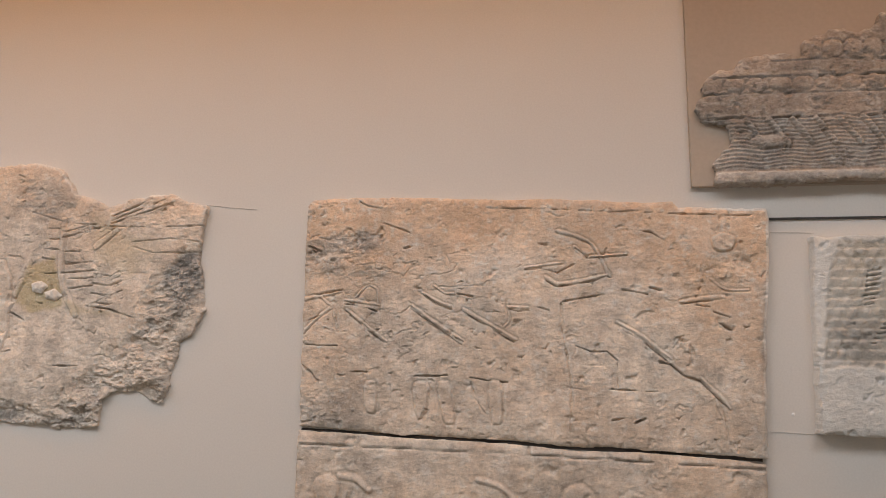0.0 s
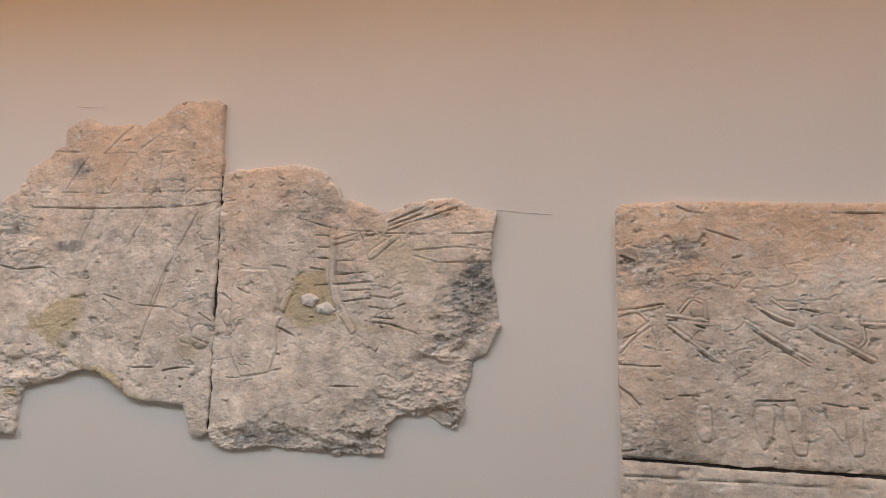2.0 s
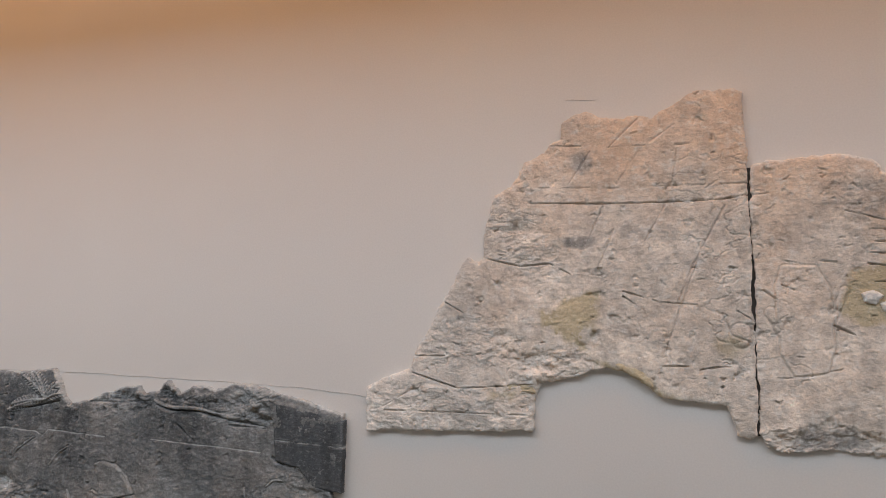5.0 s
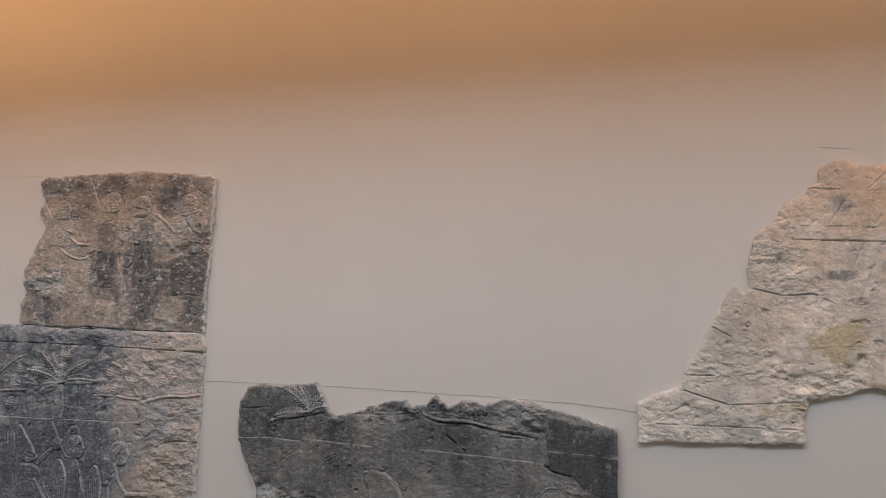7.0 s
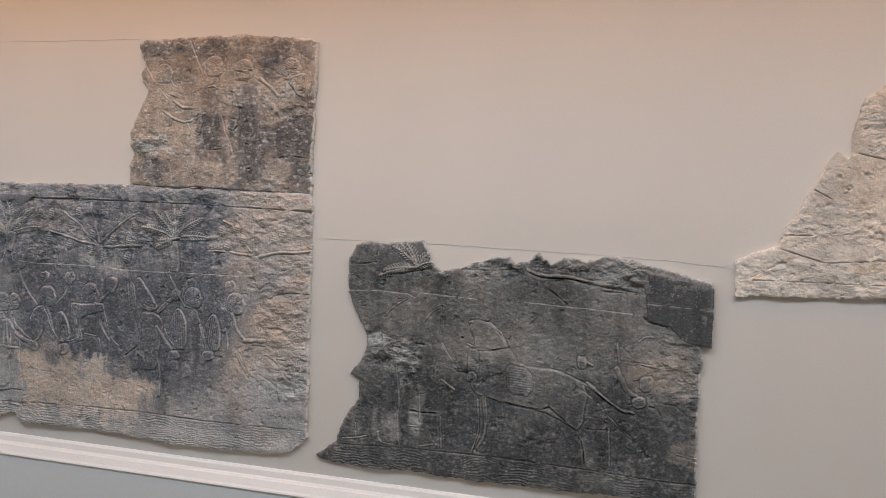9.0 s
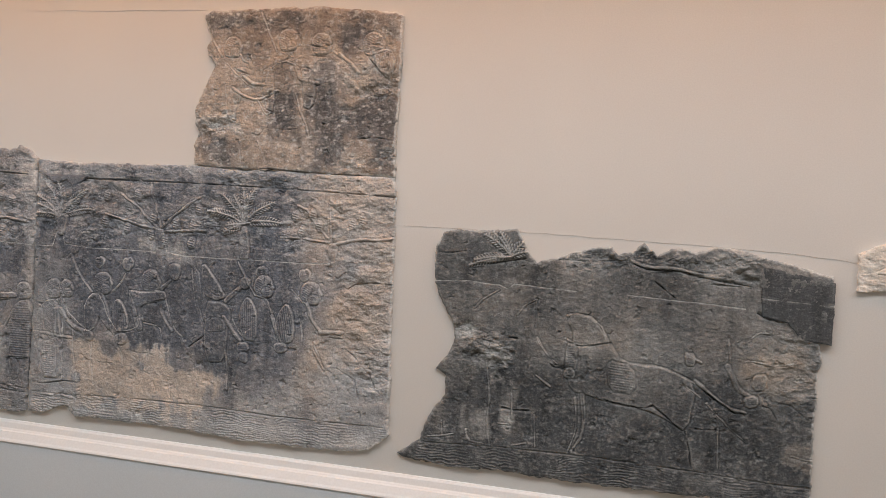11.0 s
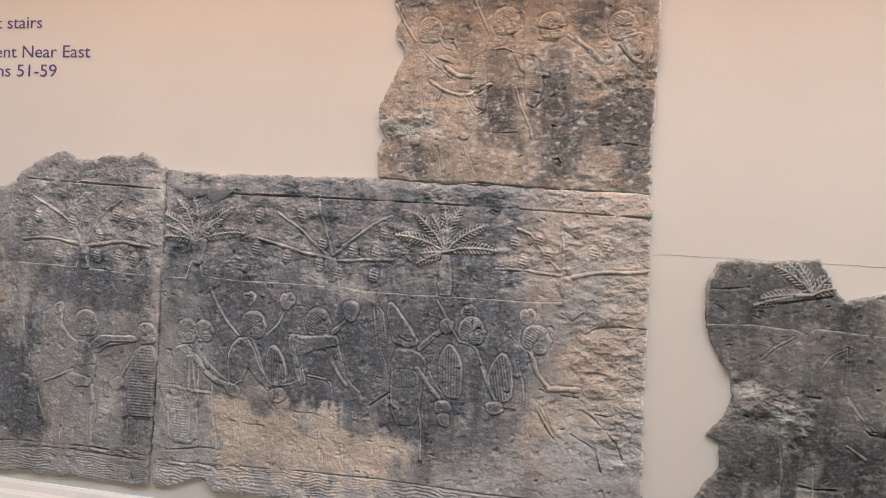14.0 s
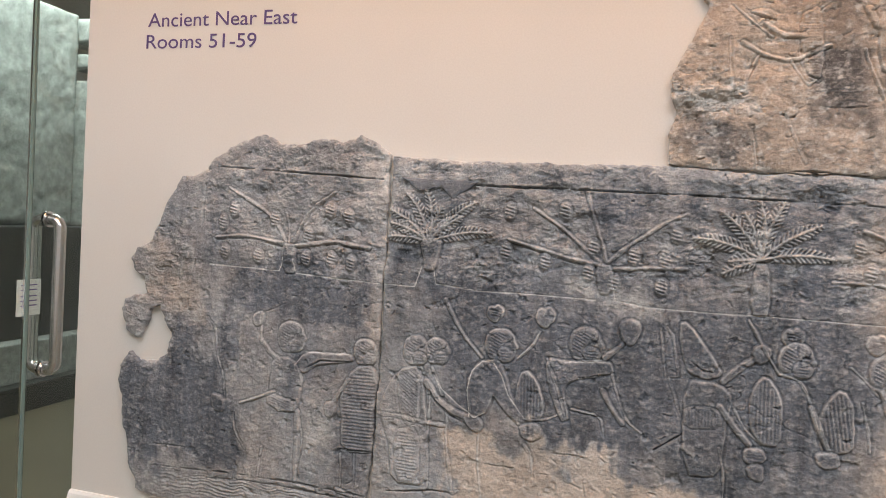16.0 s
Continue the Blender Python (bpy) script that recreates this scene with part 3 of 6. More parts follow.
OUT_F = path_of("0.132,1.291 0.159,1.300 0.290,1.306 0.373,1.314 0.398,1.281 0.417,1.237 0.442,1.206 0.504,1.233 0.633,1.273 0.676,1.275 0.695,1.250 0.737,1.259 0.769,1.289 0.795,1.266 0.813,1.252 0.853,1.280 0.889,1.282 0.927,1.271 0.982,1.291 1.047,1.288 1.095,1.269 1.189,1.253 1.311,1.224 1.309,1.036 1.281,1.026 1.291,0.973 1.286,0.889 1.285,0.704 1.285,0.535 1.100,0.528 0.915,0.523 0.763,0.519 0.659,0.519 0.481,0.519 0.315,0.523 0.201,0.515 0.044,0.523 0.004,0.537 0.084,0.594 0.092,0.629 0.123,0.700 0.159,0.751 0.162,0.817 0.128,0.839 0.171,0.894 0.183,0.946 0.175,0.998 0.143,1.051 0.110,1.124 0.103,1.180 0.108,1.237")

s = Slab(OUT_A, ragged=0.004, seed=11)
s.groove(path_of("2.064,1.967 1.994,1.899"), 0.004, 0.0028)
s.groove(path_of("2.151,1.949 2.095,1.909"), 0.004, 0.0028)
s.groove(path_of("1.979,1.749 1.940,1.663"), 0.004, 0.0028)
s.groove(path_of("2.131,1.760 2.074,1.657"), 0.004, 0.0028)
s.groove(path_of("2.260,1.743 2.188,1.609 2.150,1.516"), 0.004, 0.0028)
s.groove(path_of("2.207,1.649 2.114,1.385"), 0.004, 0.0028)
s.groove(path_of("1.950,1.893 1.895,1.808"), 0.004, 0.0028)
s.groove(path_of("2.153,1.885 2.141,1.801"), 0.004, 0.0028)
s.groove(path_of("2.067,1.888 2.012,1.805"), 0.004, 0.0028)
s.groove(path_of("2.004,1.693 1.965,1.597"), 0.004, 0.0028)
s.oval(2.286, 1.439, 0.0208, 0.02392, 0.005, worn_highlight=0.1)
s.groove(path_of("1.422,1.247 1.495,1.291"), 0.004, 0.0028)
s.groove(path_of("2.246,1.490 2.267,1.439 2.306,1.424"), 0.004, 0.0028)
broken(s, "1.685,1.785 1.825,1.738 1.879,1.570 1.681,1.627", 0.005)
broken(s, "1.804,1.379 1.952,1.435 1.977,1.363 1.823,1.316", 0.012)
broken(s, "1.497,1.429 1.737,1.487 1.808,1.326 1.505,1.346", 0.004)
broken(s, "1.368,1.301 1.810,1.300 1.802,1.201 1.380,1.189", 0.004)
s.groove(path_of("1.794,1.765 2.015,1.757 2.253,1.759 2.314,1.769"), 0.0028, 0.012, 0)
s.groove(path_of("1.776,1.805 2.013,1.796 2.313,1.796"), 0.0021, 0.005, 0)
s.groove(path_of("1.852,1.911 1.927,1.906"), 0.0021, 0.008, 0)
s.groove(path_of("1.994,1.899 2.081,1.899"), 0.0021, 0.008, 0)
s.groove(path_of("2.124,1.898 2.215,1.900"), 0.0021, 0.008, 0)
s.groove(path_of("2.199,1.999 2.249,1.966"), 0.0021, 0.007, 0)
s.groove(path_of("1.681,1.627 1.774,1.605 1.848,1.611 1.900,1.583"), 0.0021, 0.01, 0)
s.groove(path_of("2.024,1.542 2.109,1.516 2.191,1.510"), 0.0021, 0.008, 0)
s.groove(path_of("2.279,1.497 2.338,1.459"), 0.0021, 0.009, 0)
s.groove(path_of("1.502,1.377 1.594,1.378"), 0.0021, 0.008, 0)
s.groove(path_of("2.101,1.365 2.168,1.367"), 0.0021, 0.008, 0)
s.groove(path_of("2.195,1.359 2.235,1.367 2.300,1.369"), 0.0021, 0.008, 0)
s.groove(path_of("1.498,1.334 1.617,1.298 1.809,1.313"), 0.0021, 0.008, 0)
s.groove(path_of("1.422,1.237 1.799,1.239"), 0.0021, 0.006, 0)
s.groove(path_of("1.582,1.514 1.631,1.486"), 0.0021, 0.007, 0)
s.groove(path_of("2.025,1.529 2.083,1.489"), 0.0021, 0.007, 0)
# warmer tone towards the top
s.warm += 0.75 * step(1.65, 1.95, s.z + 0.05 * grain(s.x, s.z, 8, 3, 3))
s.repair += s.region(path_of("1.810,1.500 1.945,1.530 1.940,1.430 1.964,1.375 1.879,1.410 1.820,1.450"), 0.012, 0.03)
s.repair += s.region(path_of("1.964,1.375 2.079,1.330 2.159,1.285 2.099,1.290 2.019,1.340"), 0.01, 0.015, 2)
s.repair += 0.8 * s.region(path_of("1.699,1.295 1.819,1.305 1.809,1.280 1.699,1.275"), 0.01, 0.02, 3)
s.repair += 0.6 * s.patch(2.260, 1.420, 0.025, 0.02)
s.soot += 0.9 * s.patch(1.927, 1.865, 0.025, 0.025) + 0.95 * s.patch(1.926, 1.665, 0.045, 0.012) + 0.6 * s.patch(2.031, 1.690, 0.02, 0.02)
s.chalk += 0.4 * step(0.1, -0.1, s.x - 1.75 + (s.z - 1.4) * 0.2 + 0.12 * grain(s.x, s.z, 10, 5, 4))
s.dashes(150, 3, 0.013, 0.0034)
weathered(s, 0.35, 0.35, flake_step=0.0011)
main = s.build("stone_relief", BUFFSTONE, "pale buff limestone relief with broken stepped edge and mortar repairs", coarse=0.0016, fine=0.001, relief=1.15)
for corners, seed in (("1.835,1.475 1.875,1.505 1.935,1.512 1.952,1.46 1.935,1.42 1.9,1.405 1.86,1.43", 36), ("1.975,1.368 2.03,1.352 2.075,1.322 2.11,1.296 2.095,1.318 2.06,1.352 2.0,1.385", 37), ("1.745,1.318 1.815,1.325 1.812,1.295 1.78,1.285 1.735,1.295", 38)):
    s = Slab(path_of(corners), 0.0023, 0.009, seed)
    s.repair += 1
    s.dashes(8, seed)
    s.build("mortar_repair", BUFFSTONE, "yellowish mortar repair", thick=0.0385, rim=0.004, coarse=0.004, fine=0.002, parent=main)

s = Slab(OUT_B, ragged=0.005, seed=12)
s.limb(path_of("2.605,1.702 2.609,1.543 2.660,1.457"), 0.008, 0.008, 0.0042, 0.15)
s.limb(path_of("2.701,1.631 2.756,1.674"), 0.008, 0.006, 0.0036, 0.2)
s.limb(path_of("2.504,1.543 2.466,1.454"), 0.008, 0.006, 0.003, 0.1)
s.limb(path_of("2.351,1.491 2.403,1.391"), 0.014, 0.01, 0.003, 0.1)
s.shape(path_of("2.362,1.595 2.465,1.594 2.478,1.368 2.377,1.353"), 0.0023, 0.1, hatch=0)
broken(s, "2.893,1.567 2.982,1.603 2.994,1.484 2.930,1.384 2.902,1.245 2.752,1.268 2.737,1.181 2.329,1.186 2.329,1.214 2.658,1.235 2.730,1.326 2.789,1.380 2.839,1.495", 0.015)
broken(s, "2.492,1.791 2.631,1.773 2.629,1.708 2.504,1.711", 0.005)
broken(s, "2.729,1.732 2.908,1.759 2.988,1.732 2.984,1.683 2.739,1.683", 0.004)
s.groove(path_of("2.739,1.709 2.848,1.755"), 0.0028, 0.01, 0)
s.groove(path_of("2.740,1.699 2.878,1.751"), 0.0028, 0.01, 0)
s.groove(path_of("2.739,1.690 2.901,1.743"), 0.0028, 0.01, 0)
s.groove(path_of("2.736,1.683 2.857,1.679 2.983,1.682"), 0.0028, 0.009, 0)
s.groove(path_of("2.797,1.642 2.902,1.650 2.976,1.641"), 0.0021, 0.006, 0)
s.groove(path_of("2.803,1.630 2.855,1.614 2.980,1.613"), 0.0021, 0.006, 0)
s.groove(path_of("2.564,1.681 2.598,1.679"), 0.0021, 0.008, 0)
s.groove(path_of("2.562,1.653 2.598,1.652"), 0.0021, 0.008, 0)
s.groove(path_of("2.558,1.628 2.597,1.625"), 0.0021, 0.008, 0)
s.groove(path_of("2.554,1.603 2.597,1.597"), 0.0028, 0.01, 0)
s.groove(path_of("2.560,1.562 2.597,1.564"), 0.0021, 0.008, 0)
s.groove(path_of("2.610,1.657 2.702,1.681"), 0.0021, 0.006, 0)
s.groove(path_of("2.610,1.670 2.678,1.688"), 0.0021, 0.005, 0)
s.groove(path_of("2.610,1.619 2.695,1.621"), 0.0021, 0.006, 0)
s.groove(path_of("2.616,1.587 2.695,1.593"), 0.0021, 0.008, 0)
s.groove(path_of("2.615,1.564 2.700,1.570"), 0.0021, 0.008, 0)
s.groove(path_of("2.621,1.548 2.700,1.552"), 0.0021, 0.008, 0)
s.groove(path_of("2.625,1.523 2.699,1.531"), 0.0021, 0.009, 0)
s.groove(path_of("2.700,1.562 2.748,1.555 2.771,1.568"), 0.0021, 0.007, 0)
s.groove(path_of("2.700,1.537 2.747,1.531 2.777,1.543"), 0.0021, 0.007, 0)
s.groove(path_of("2.699,1.512 2.752,1.506 2.782,1.519"), 0.0021, 0.008, 0)
s.groove(path_of("2.693,1.491 2.752,1.484 2.787,1.500"), 0.0021, 0.009, 0)
s.groove(path_of("2.675,1.481 2.751,1.472 2.820,1.449"), 0.0021, 0.008, 0)
s.groove(path_of("2.505,1.727 2.617,1.693 2.715,1.687"), 0.0021, 0.006, 0)
s.groove(path_of("2.479,1.464 2.528,1.440"), 0.0028, 0.009, 0)
s.groove(path_of("2.358,1.346 2.484,1.343"), 0.0021, 0.008, 0)
s.groove(path_of("2.391,1.393 2.422,1.394"), 0.0021, 0.007, 0)
s.groove(path_of("2.460,1.361 2.491,1.368"), 0.0021, 0.007, 0)
s.groove(path_of("2.613,1.331 2.684,1.330"), 0.0021, 0.007, 0)
s.groove(path_of("2.388,1.610 2.427,1.602"), 0.0021, 0.006, 0)
s.groove(path_of("2.459,1.610 2.491,1.607"), 0.0021, 0.006, 0)
s.groove(path_of("2.337,1.543 2.363,1.523"), 0.0021, 0.006, 0)
s.groove(path_of("2.376,1.556 2.402,1.543"), 0.0021, 0.006, 0)
s.groove(path_of("2.340,1.302 2.359,1.291"), 0.0021, 0.006, 0)
# upper half toned warmer
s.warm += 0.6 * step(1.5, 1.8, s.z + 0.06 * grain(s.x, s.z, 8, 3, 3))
s.repair += s.region(path_of("2.530,1.580 2.585,1.600 2.610,1.530 2.620,1.480 2.530,1.460 2.495,1.490 2.500,1.540"), 0.01, 0.015)
s.repair += 0.45 * s.region(path_of("2.700,1.700 2.800,1.660 2.870,1.620 2.800,1.560 2.720,1.620"), 0.03, 0.02, 4)
s.repair += 0.6 * s.region(path_of("2.620,1.500 2.680,1.480 2.800,1.460 2.720,1.455 2.650,1.460"), 0.008, 0.008, 5)
# spalled lower edge, set back and darkened in blotches
fall = s.region(path_of("2.900,1.580 3.000,1.621 3.020,1.490 2.950,1.380 2.920,1.240 2.750,1.270 2.739,1.170 2.339,1.190 2.339,1.210 2.659,1.220 2.740,1.340 2.800,1.380 2.850,1.500"), 0.02, 0.03, 6)
s.soot += 0.9 * fall * np.clip(0.5 + 1.2 * grain(s.x, s.z, 12, 8, 4), 0, 1) + 0.4 * s.patch(2.960, 1.521, 0.06, 0.07)
s.soot += 0.5 * s.patch(2.551, 1.760, 0.06, 0.04)
s.h -= 0.006 * fall
s.dashes(120, 4, 0.013, 0.0034)
s.fringe(step(1.7, 1.75, s.z), 0.5)
weathered(s, 0.3, 0.45, flake_step=0.001)
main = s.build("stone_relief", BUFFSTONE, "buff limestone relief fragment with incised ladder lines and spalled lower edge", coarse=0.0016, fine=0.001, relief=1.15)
for corners in ("2.535,1.535 2.560,1.545 2.580,1.530 2.565,1.510 2.540,1.515", "2.570,1.515 2.600,1.525 2.620,1.505 2.605,1.490 2.575,1.495"):
    s = Slab(path_of(corners), 0.002, 0.003, 33)
    s.chalk += 0.9
    s.build("stone_chip", BUFFSTONE, "white stone chip set in mortar", thick=0.05, parent=main)

s = Slab(OUT_C, ragged=0.0018, seed=13)
s.limb(path_of("3.249,1.496 3.311,1.508 3.349,1.516"), 0.0033, 0.0029, 0.0023, 0.15)
s.groove(path_of("3.248,1.506 3.297,1.509 3.351,1.520"), 0.0026, 0.009)
s.rim("3.297,1.503 3.318,1.485", 0.2)
s.limb(path_of("3.258,1.419 3.291,1.453 3.320,1.474"), 0.0029, 0.0024, 0.0023, 0.15)
s.groove(path_of("3.268,1.446 3.298,1.458"), 0.0026, 0.008)
s.rim("3.332,1.469 3.340,1.429", 0.2)
s.groove(path_of("3.312,1.427 3.347,1.420"), 0.0024, 0.008)
s.limb(path_of("3.359,1.495 3.393,1.491 3.440,1.484"), 0.0029, 0.0024, 0.0025, 0.2)
s.groove(path_of("3.359,1.485 3.399,1.480 3.436,1.468"), 0.003, 0.011)
s.limb(path_of("3.363,1.472 3.407,1.439 3.461,1.399"), 0.0024, 0.0021, 0.0028, 0.2)
s.groove(path_of("3.373,1.459 3.407,1.430 3.455,1.394"), 0.0022, 0.008)
s.rim("3.386,1.503 3.412,1.533 3.439,1.520 3.440,1.490", 0.2)
s.limb(path_of("3.536,1.518 3.565,1.499 3.611,1.481"), 0.0029, 0.0024, 0.0028, 0.2)
s.groove(path_of("3.552,1.506 3.578,1.486 3.615,1.473"), 0.0028, 0.011)
s.rim("3.572,1.529 3.598,1.510 3.618,1.510", 0.3)
s.groove(path_of("3.628,1.510 3.663,1.503"), 0.003, 0.011)
s.groove(path_of("3.625,1.523 3.641,1.520"), 0.002, 0.007)
s.limb(path_of("3.522,1.482 3.578,1.441 3.643,1.400"), 0.0024, 0.0021, 0.0028, 0.2)
s.groove(path_of("3.519,1.474 3.578,1.432 3.639,1.391"), 0.0022, 0.009)
s.limb(path_of("3.643,1.473 3.707,1.437 3.763,1.405"), 0.0024, 0.0021, 0.0028, 0.2)
s.groove(path_of("3.656,1.458 3.707,1.428 3.759,1.398"), 0.0022, 0.009)
s.rim("3.745,1.484 3.751,1.446 3.738,1.433", 0.25)
s.limb(path_of("3.745,1.479 3.793,1.477"), 0.0024, 0.0019, 0.0028, 0.15)
s.groove(path_of("3.749,1.473 3.768,1.469 3.795,1.470"), 0.0035, 0.013)
s.groove(path_of("3.808,1.481 3.839,1.471"), 0.0024, 0.009)
s.groove(path_of("3.252,1.390 3.300,1.387 3.343,1.387"), 0.003, 0.011)
s.groove(path_of("3.366,1.325 3.395,1.327 3.435,1.325"), 0.0026, 0.01)
s.groove(path_of("3.534,1.319 3.578,1.319 3.606,1.321"), 0.0026, 0.01)
s.groove(path_of("3.658,1.317 3.705,1.310 3.745,1.307"), 0.0024, 0.009)
s.shape(path_of("3.529,1.300 3.563,1.301 3.555,1.241 3.540,1.225"), 0.0025, 0.1)
s.shape(path_of("3.415,1.301 3.438,1.301 3.436,1.237 3.420,1.240"), 0.0025, 0.1)
s.groove(path_of("3.661,1.306 3.673,1.268 3.694,1.237"), 0.0022, 0.006)
s.shape(path_of("3.705,1.306 3.727,1.304 3.728,1.221 3.714,1.220"), 0.0025, 0.1)
s.shape(path_of("3.585,1.304 3.610,1.302 3.622,1.218 3.603,1.217"), 0.0025, 0.1)
s.groove(path_of("3.550,1.247 3.565,1.241"), 0.0022, 0.006)
s.groove(path_of("3.253,1.343 3.281,1.324 3.302,1.298"), 0.0024, 0.008)
s.groove(path_of("3.257,1.207 3.291,1.213 3.317,1.224"), 0.0026, 0.009)
s.rim("3.863,1.653 3.900,1.643 3.937,1.626 3.960,1.587 3.977,1.549", 0.35)
s.limb(path_of("3.860,1.656 3.900,1.646 3.937,1.629 3.960,1.590 3.977,1.549"), 0.0024, 0.0019, 0.0028, 0.2)
s.groove(path_of("3.785,1.565 3.823,1.568 3.860,1.557 3.898,1.577"), 0.0022, 0.007)
s.rim("3.785,1.570 3.836,1.577 3.873,1.581", 0.3)
s.limb(path_of("3.832,1.549 3.857,1.531 3.897,1.535 3.971,1.552"), 0.0029, 0.0024, 0.0028, 0.2)
s.groove(path_of("3.835,1.539 3.857,1.526 3.909,1.532 3.965,1.545"), 0.0026, 0.01)
s.groove(path_of("3.818,1.626 3.839,1.622"), 0.004, 0.012)
s.groove(path_of("3.836,1.593 3.867,1.594"), 0.003, 0.01)
s.rim("3.899,1.617 3.923,1.594 3.960,1.596 4.016,1.600", 0.25)
s.groove(path_of("3.899,1.617 3.930,1.592"), 0.002, 0.007)
s.groove(path_of("3.871,1.491 3.908,1.498 3.963,1.507"), 0.0024, 0.009)
s.groove(path_of("3.868,1.485 3.869,1.422 3.879,1.372 3.887,1.298 3.886,1.201"), 0.005, 0.004)
s.groove(path_of("3.898,1.391 3.934,1.378 3.967,1.379 3.990,1.359"), 0.003, 0.011)
s.groove(path_of("3.990,1.355 3.989,1.300"), 0.003, 0.004)
s.groove(path_of("3.975,1.296 4.020,1.294 4.081,1.291"), 0.0028, 0.011)
s.groove(path_of("3.976,1.228 4.000,1.233"), 0.003, 0.01)
s.groove(path_of("4.026,1.223 4.047,1.233"), 0.003, 0.01)
s.limb(path_of("3.991,1.444 4.038,1.420 4.072,1.391 4.106,1.365"), 0.0029, 0.0024, 0.0028, 0.25)
s.groove(path_of("4.002,1.428 4.043,1.405 4.100,1.357"), 0.0022, 0.009)
s.groove(path_of("4.082,1.357 4.105,1.351 4.133,1.327 4.167,1.316 4.194,1.287 4.226,1.256"), 0.0038, 0.014)
s.limb(path_of("4.167,1.324 4.205,1.287 4.226,1.258"), 0.0024, 0.0019, 0.0023, 0.25)
s.rim("4.198,1.275 4.213,1.234 4.221,1.182", 0.25)
s.groove(path_of("4.006,1.518 4.030,1.514 4.060,1.507"), 0.004, 0.012)
s.groove(path_of("4.018,1.656 4.073,1.650 4.102,1.628"), 0.0022, 0.008)
s.shape(path_of("4.209,1.630 4.227,1.642 4.250,1.633 4.243,1.611 4.213,1.611"), 0.007, 0.1)
broken(s, "4.153,1.586 4.247,1.592 4.244,1.536 4.150,1.530", 0.012)
s.limb(path_of("4.130,1.491 4.172,1.498 4.224,1.502"), 0.0029, 0.0024, 0.0028, 0.2)
s.groove(path_of("4.130,1.485 4.171,1.491 4.206,1.492"), 0.0024, 0.01)
s.rim("4.197,1.542 4.225,1.517 4.277,1.517", 0.3)
s.groove(path_of("4.202,1.468 4.236,1.456"), 0.003, 0.01)
s.groove(path_of("4.212,1.443 4.237,1.428"), 0.003, 0.01)
s.groove(path_of("4.165,1.484 4.194,1.479"), 0.003, 0.01)
s.groove(path_of("4.066,1.523 4.090,1.516"), 0.003, 0.01)
s.groove(path_of("3.697,1.713 3.788,1.710 3.902,1.705 3.989,1.698 4.044,1.701"), 0.0024, 0.014)
s.groove(path_of("4.060,1.697 4.135,1.692 4.288,1.685"), 0.0024, 0.014)
s.groove(path_of("3.389,1.734 3.409,1.723 3.444,1.717"), 0.0024, 0.008)
s.groove(path_of("3.266,1.625 3.294,1.614"), 0.0026, 0.01)
s.groove(path_of("3.370,1.617 3.397,1.615"), 0.0026, 0.01)
s.groove(path_of("3.499,1.619 3.519,1.622"), 0.0026, 0.01)
s.groove(path_of("3.444,1.682 3.512,1.657"), 0.0022, 0.007)
broken(s, "3.244,1.646 3.431,1.644 3.446,1.536 3.247,1.550", 0.004)
broken(s, "3.234,1.297 3.369,1.300 3.344,1.203 3.244,1.200", 0.003)
# warm tone that grows with height, and a warm patch at the right
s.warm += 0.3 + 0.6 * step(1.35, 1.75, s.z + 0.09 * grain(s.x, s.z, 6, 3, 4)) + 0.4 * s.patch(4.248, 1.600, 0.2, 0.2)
s.soot += 0.8 * s.patch(3.401, 1.631, 0.05, 0.03) + 0.5 * s.patch(3.321, 1.611, 0.05, 0.04) + 0.35 * s.patch(3.331, 1.231, 0.06, 0.04)
s.soot += 0.8 * s.region(path_of("4.298,1.521 4.347,1.551 4.337,1.282 4.307,1.302"), 0.01, 0.01)
s.chalk += 0.35 * s.patch(3.721, 1.581, 0.07, 0.04) + 0.3 * s.patch(3.501, 1.621, 0.06, 0.03) + 0.3 * s.patch(4.119, 1.511, 0.04, 0.015)
s.dashes(200, 5, 0.013, 0.0034)
s.fringe(step(4.1, 4.2, s.x), 0.9)
weathered(s, 0.4, 0.2, flake_step=0.0009)
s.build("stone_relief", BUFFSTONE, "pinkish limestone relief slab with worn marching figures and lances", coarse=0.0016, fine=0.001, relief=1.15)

s = Slab(OUT_C2, 0.0035, ragged=0.0018, seed=14)

s.groove(path_of("3.261,1.159 3.800,1.149 4.327,1.132"), 0.003, 0.009)
s.limb(path_of("3.360,1.091 3.400,1.086 3.430,1.061"), 0.008, 0.006, 0.007)
s.limb(path_of("3.680,1.092 3.730,1.082 3.779,1.032"), 0.008, 0.006, 0.007)
s.oval(3.330, 1.061, 0.03, 0.03, 0.006)
s.oval(3.899, 1.052, 0.035, 0.035, 0.006)
s.warm += 0.35
s.dashes(100, 6, 0.013, 0.0034)
weathered(s, 0.4, 0.2, flake_step=0.0009)
s.build("stone_relief", BUFFSTONE, "lower limestone relief slab below a dark open joint", coarse=0.0016, fine=0.001, relief=1.15)

s = Slab(OUT_E, 0.002, ragged=0.0035, seed=15)
head(s, -0.456, 1.927, 0.036)
head(s, -0.672, 1.905, 0.034)
head(s, -0.333, 1.914, 0.034)
head(s, -0.145, 1.912, 0.036)
s.limb(path_of("-0.795,2.002 -0.754,1.932 -0.713,1.872"), 0.0035, 0.003, 0.006, 0.3)
s.limb(path_of("-0.566,2.024 -0.535,1.959 -0.503,1.890"), 0.003, 0.0025, 0.006, 0.4)
s.rim("-0.541,1.773 -0.528,1.822 -0.497,1.847 -0.465,1.855 -0.432,1.841 -0.414,1.802 -0.387,1.777", 0.5)
s.limb(path_of("-0.421,1.827 -0.404,1.787 -0.341,1.779"), 0.008, 0.006, 0.007, 0.35)
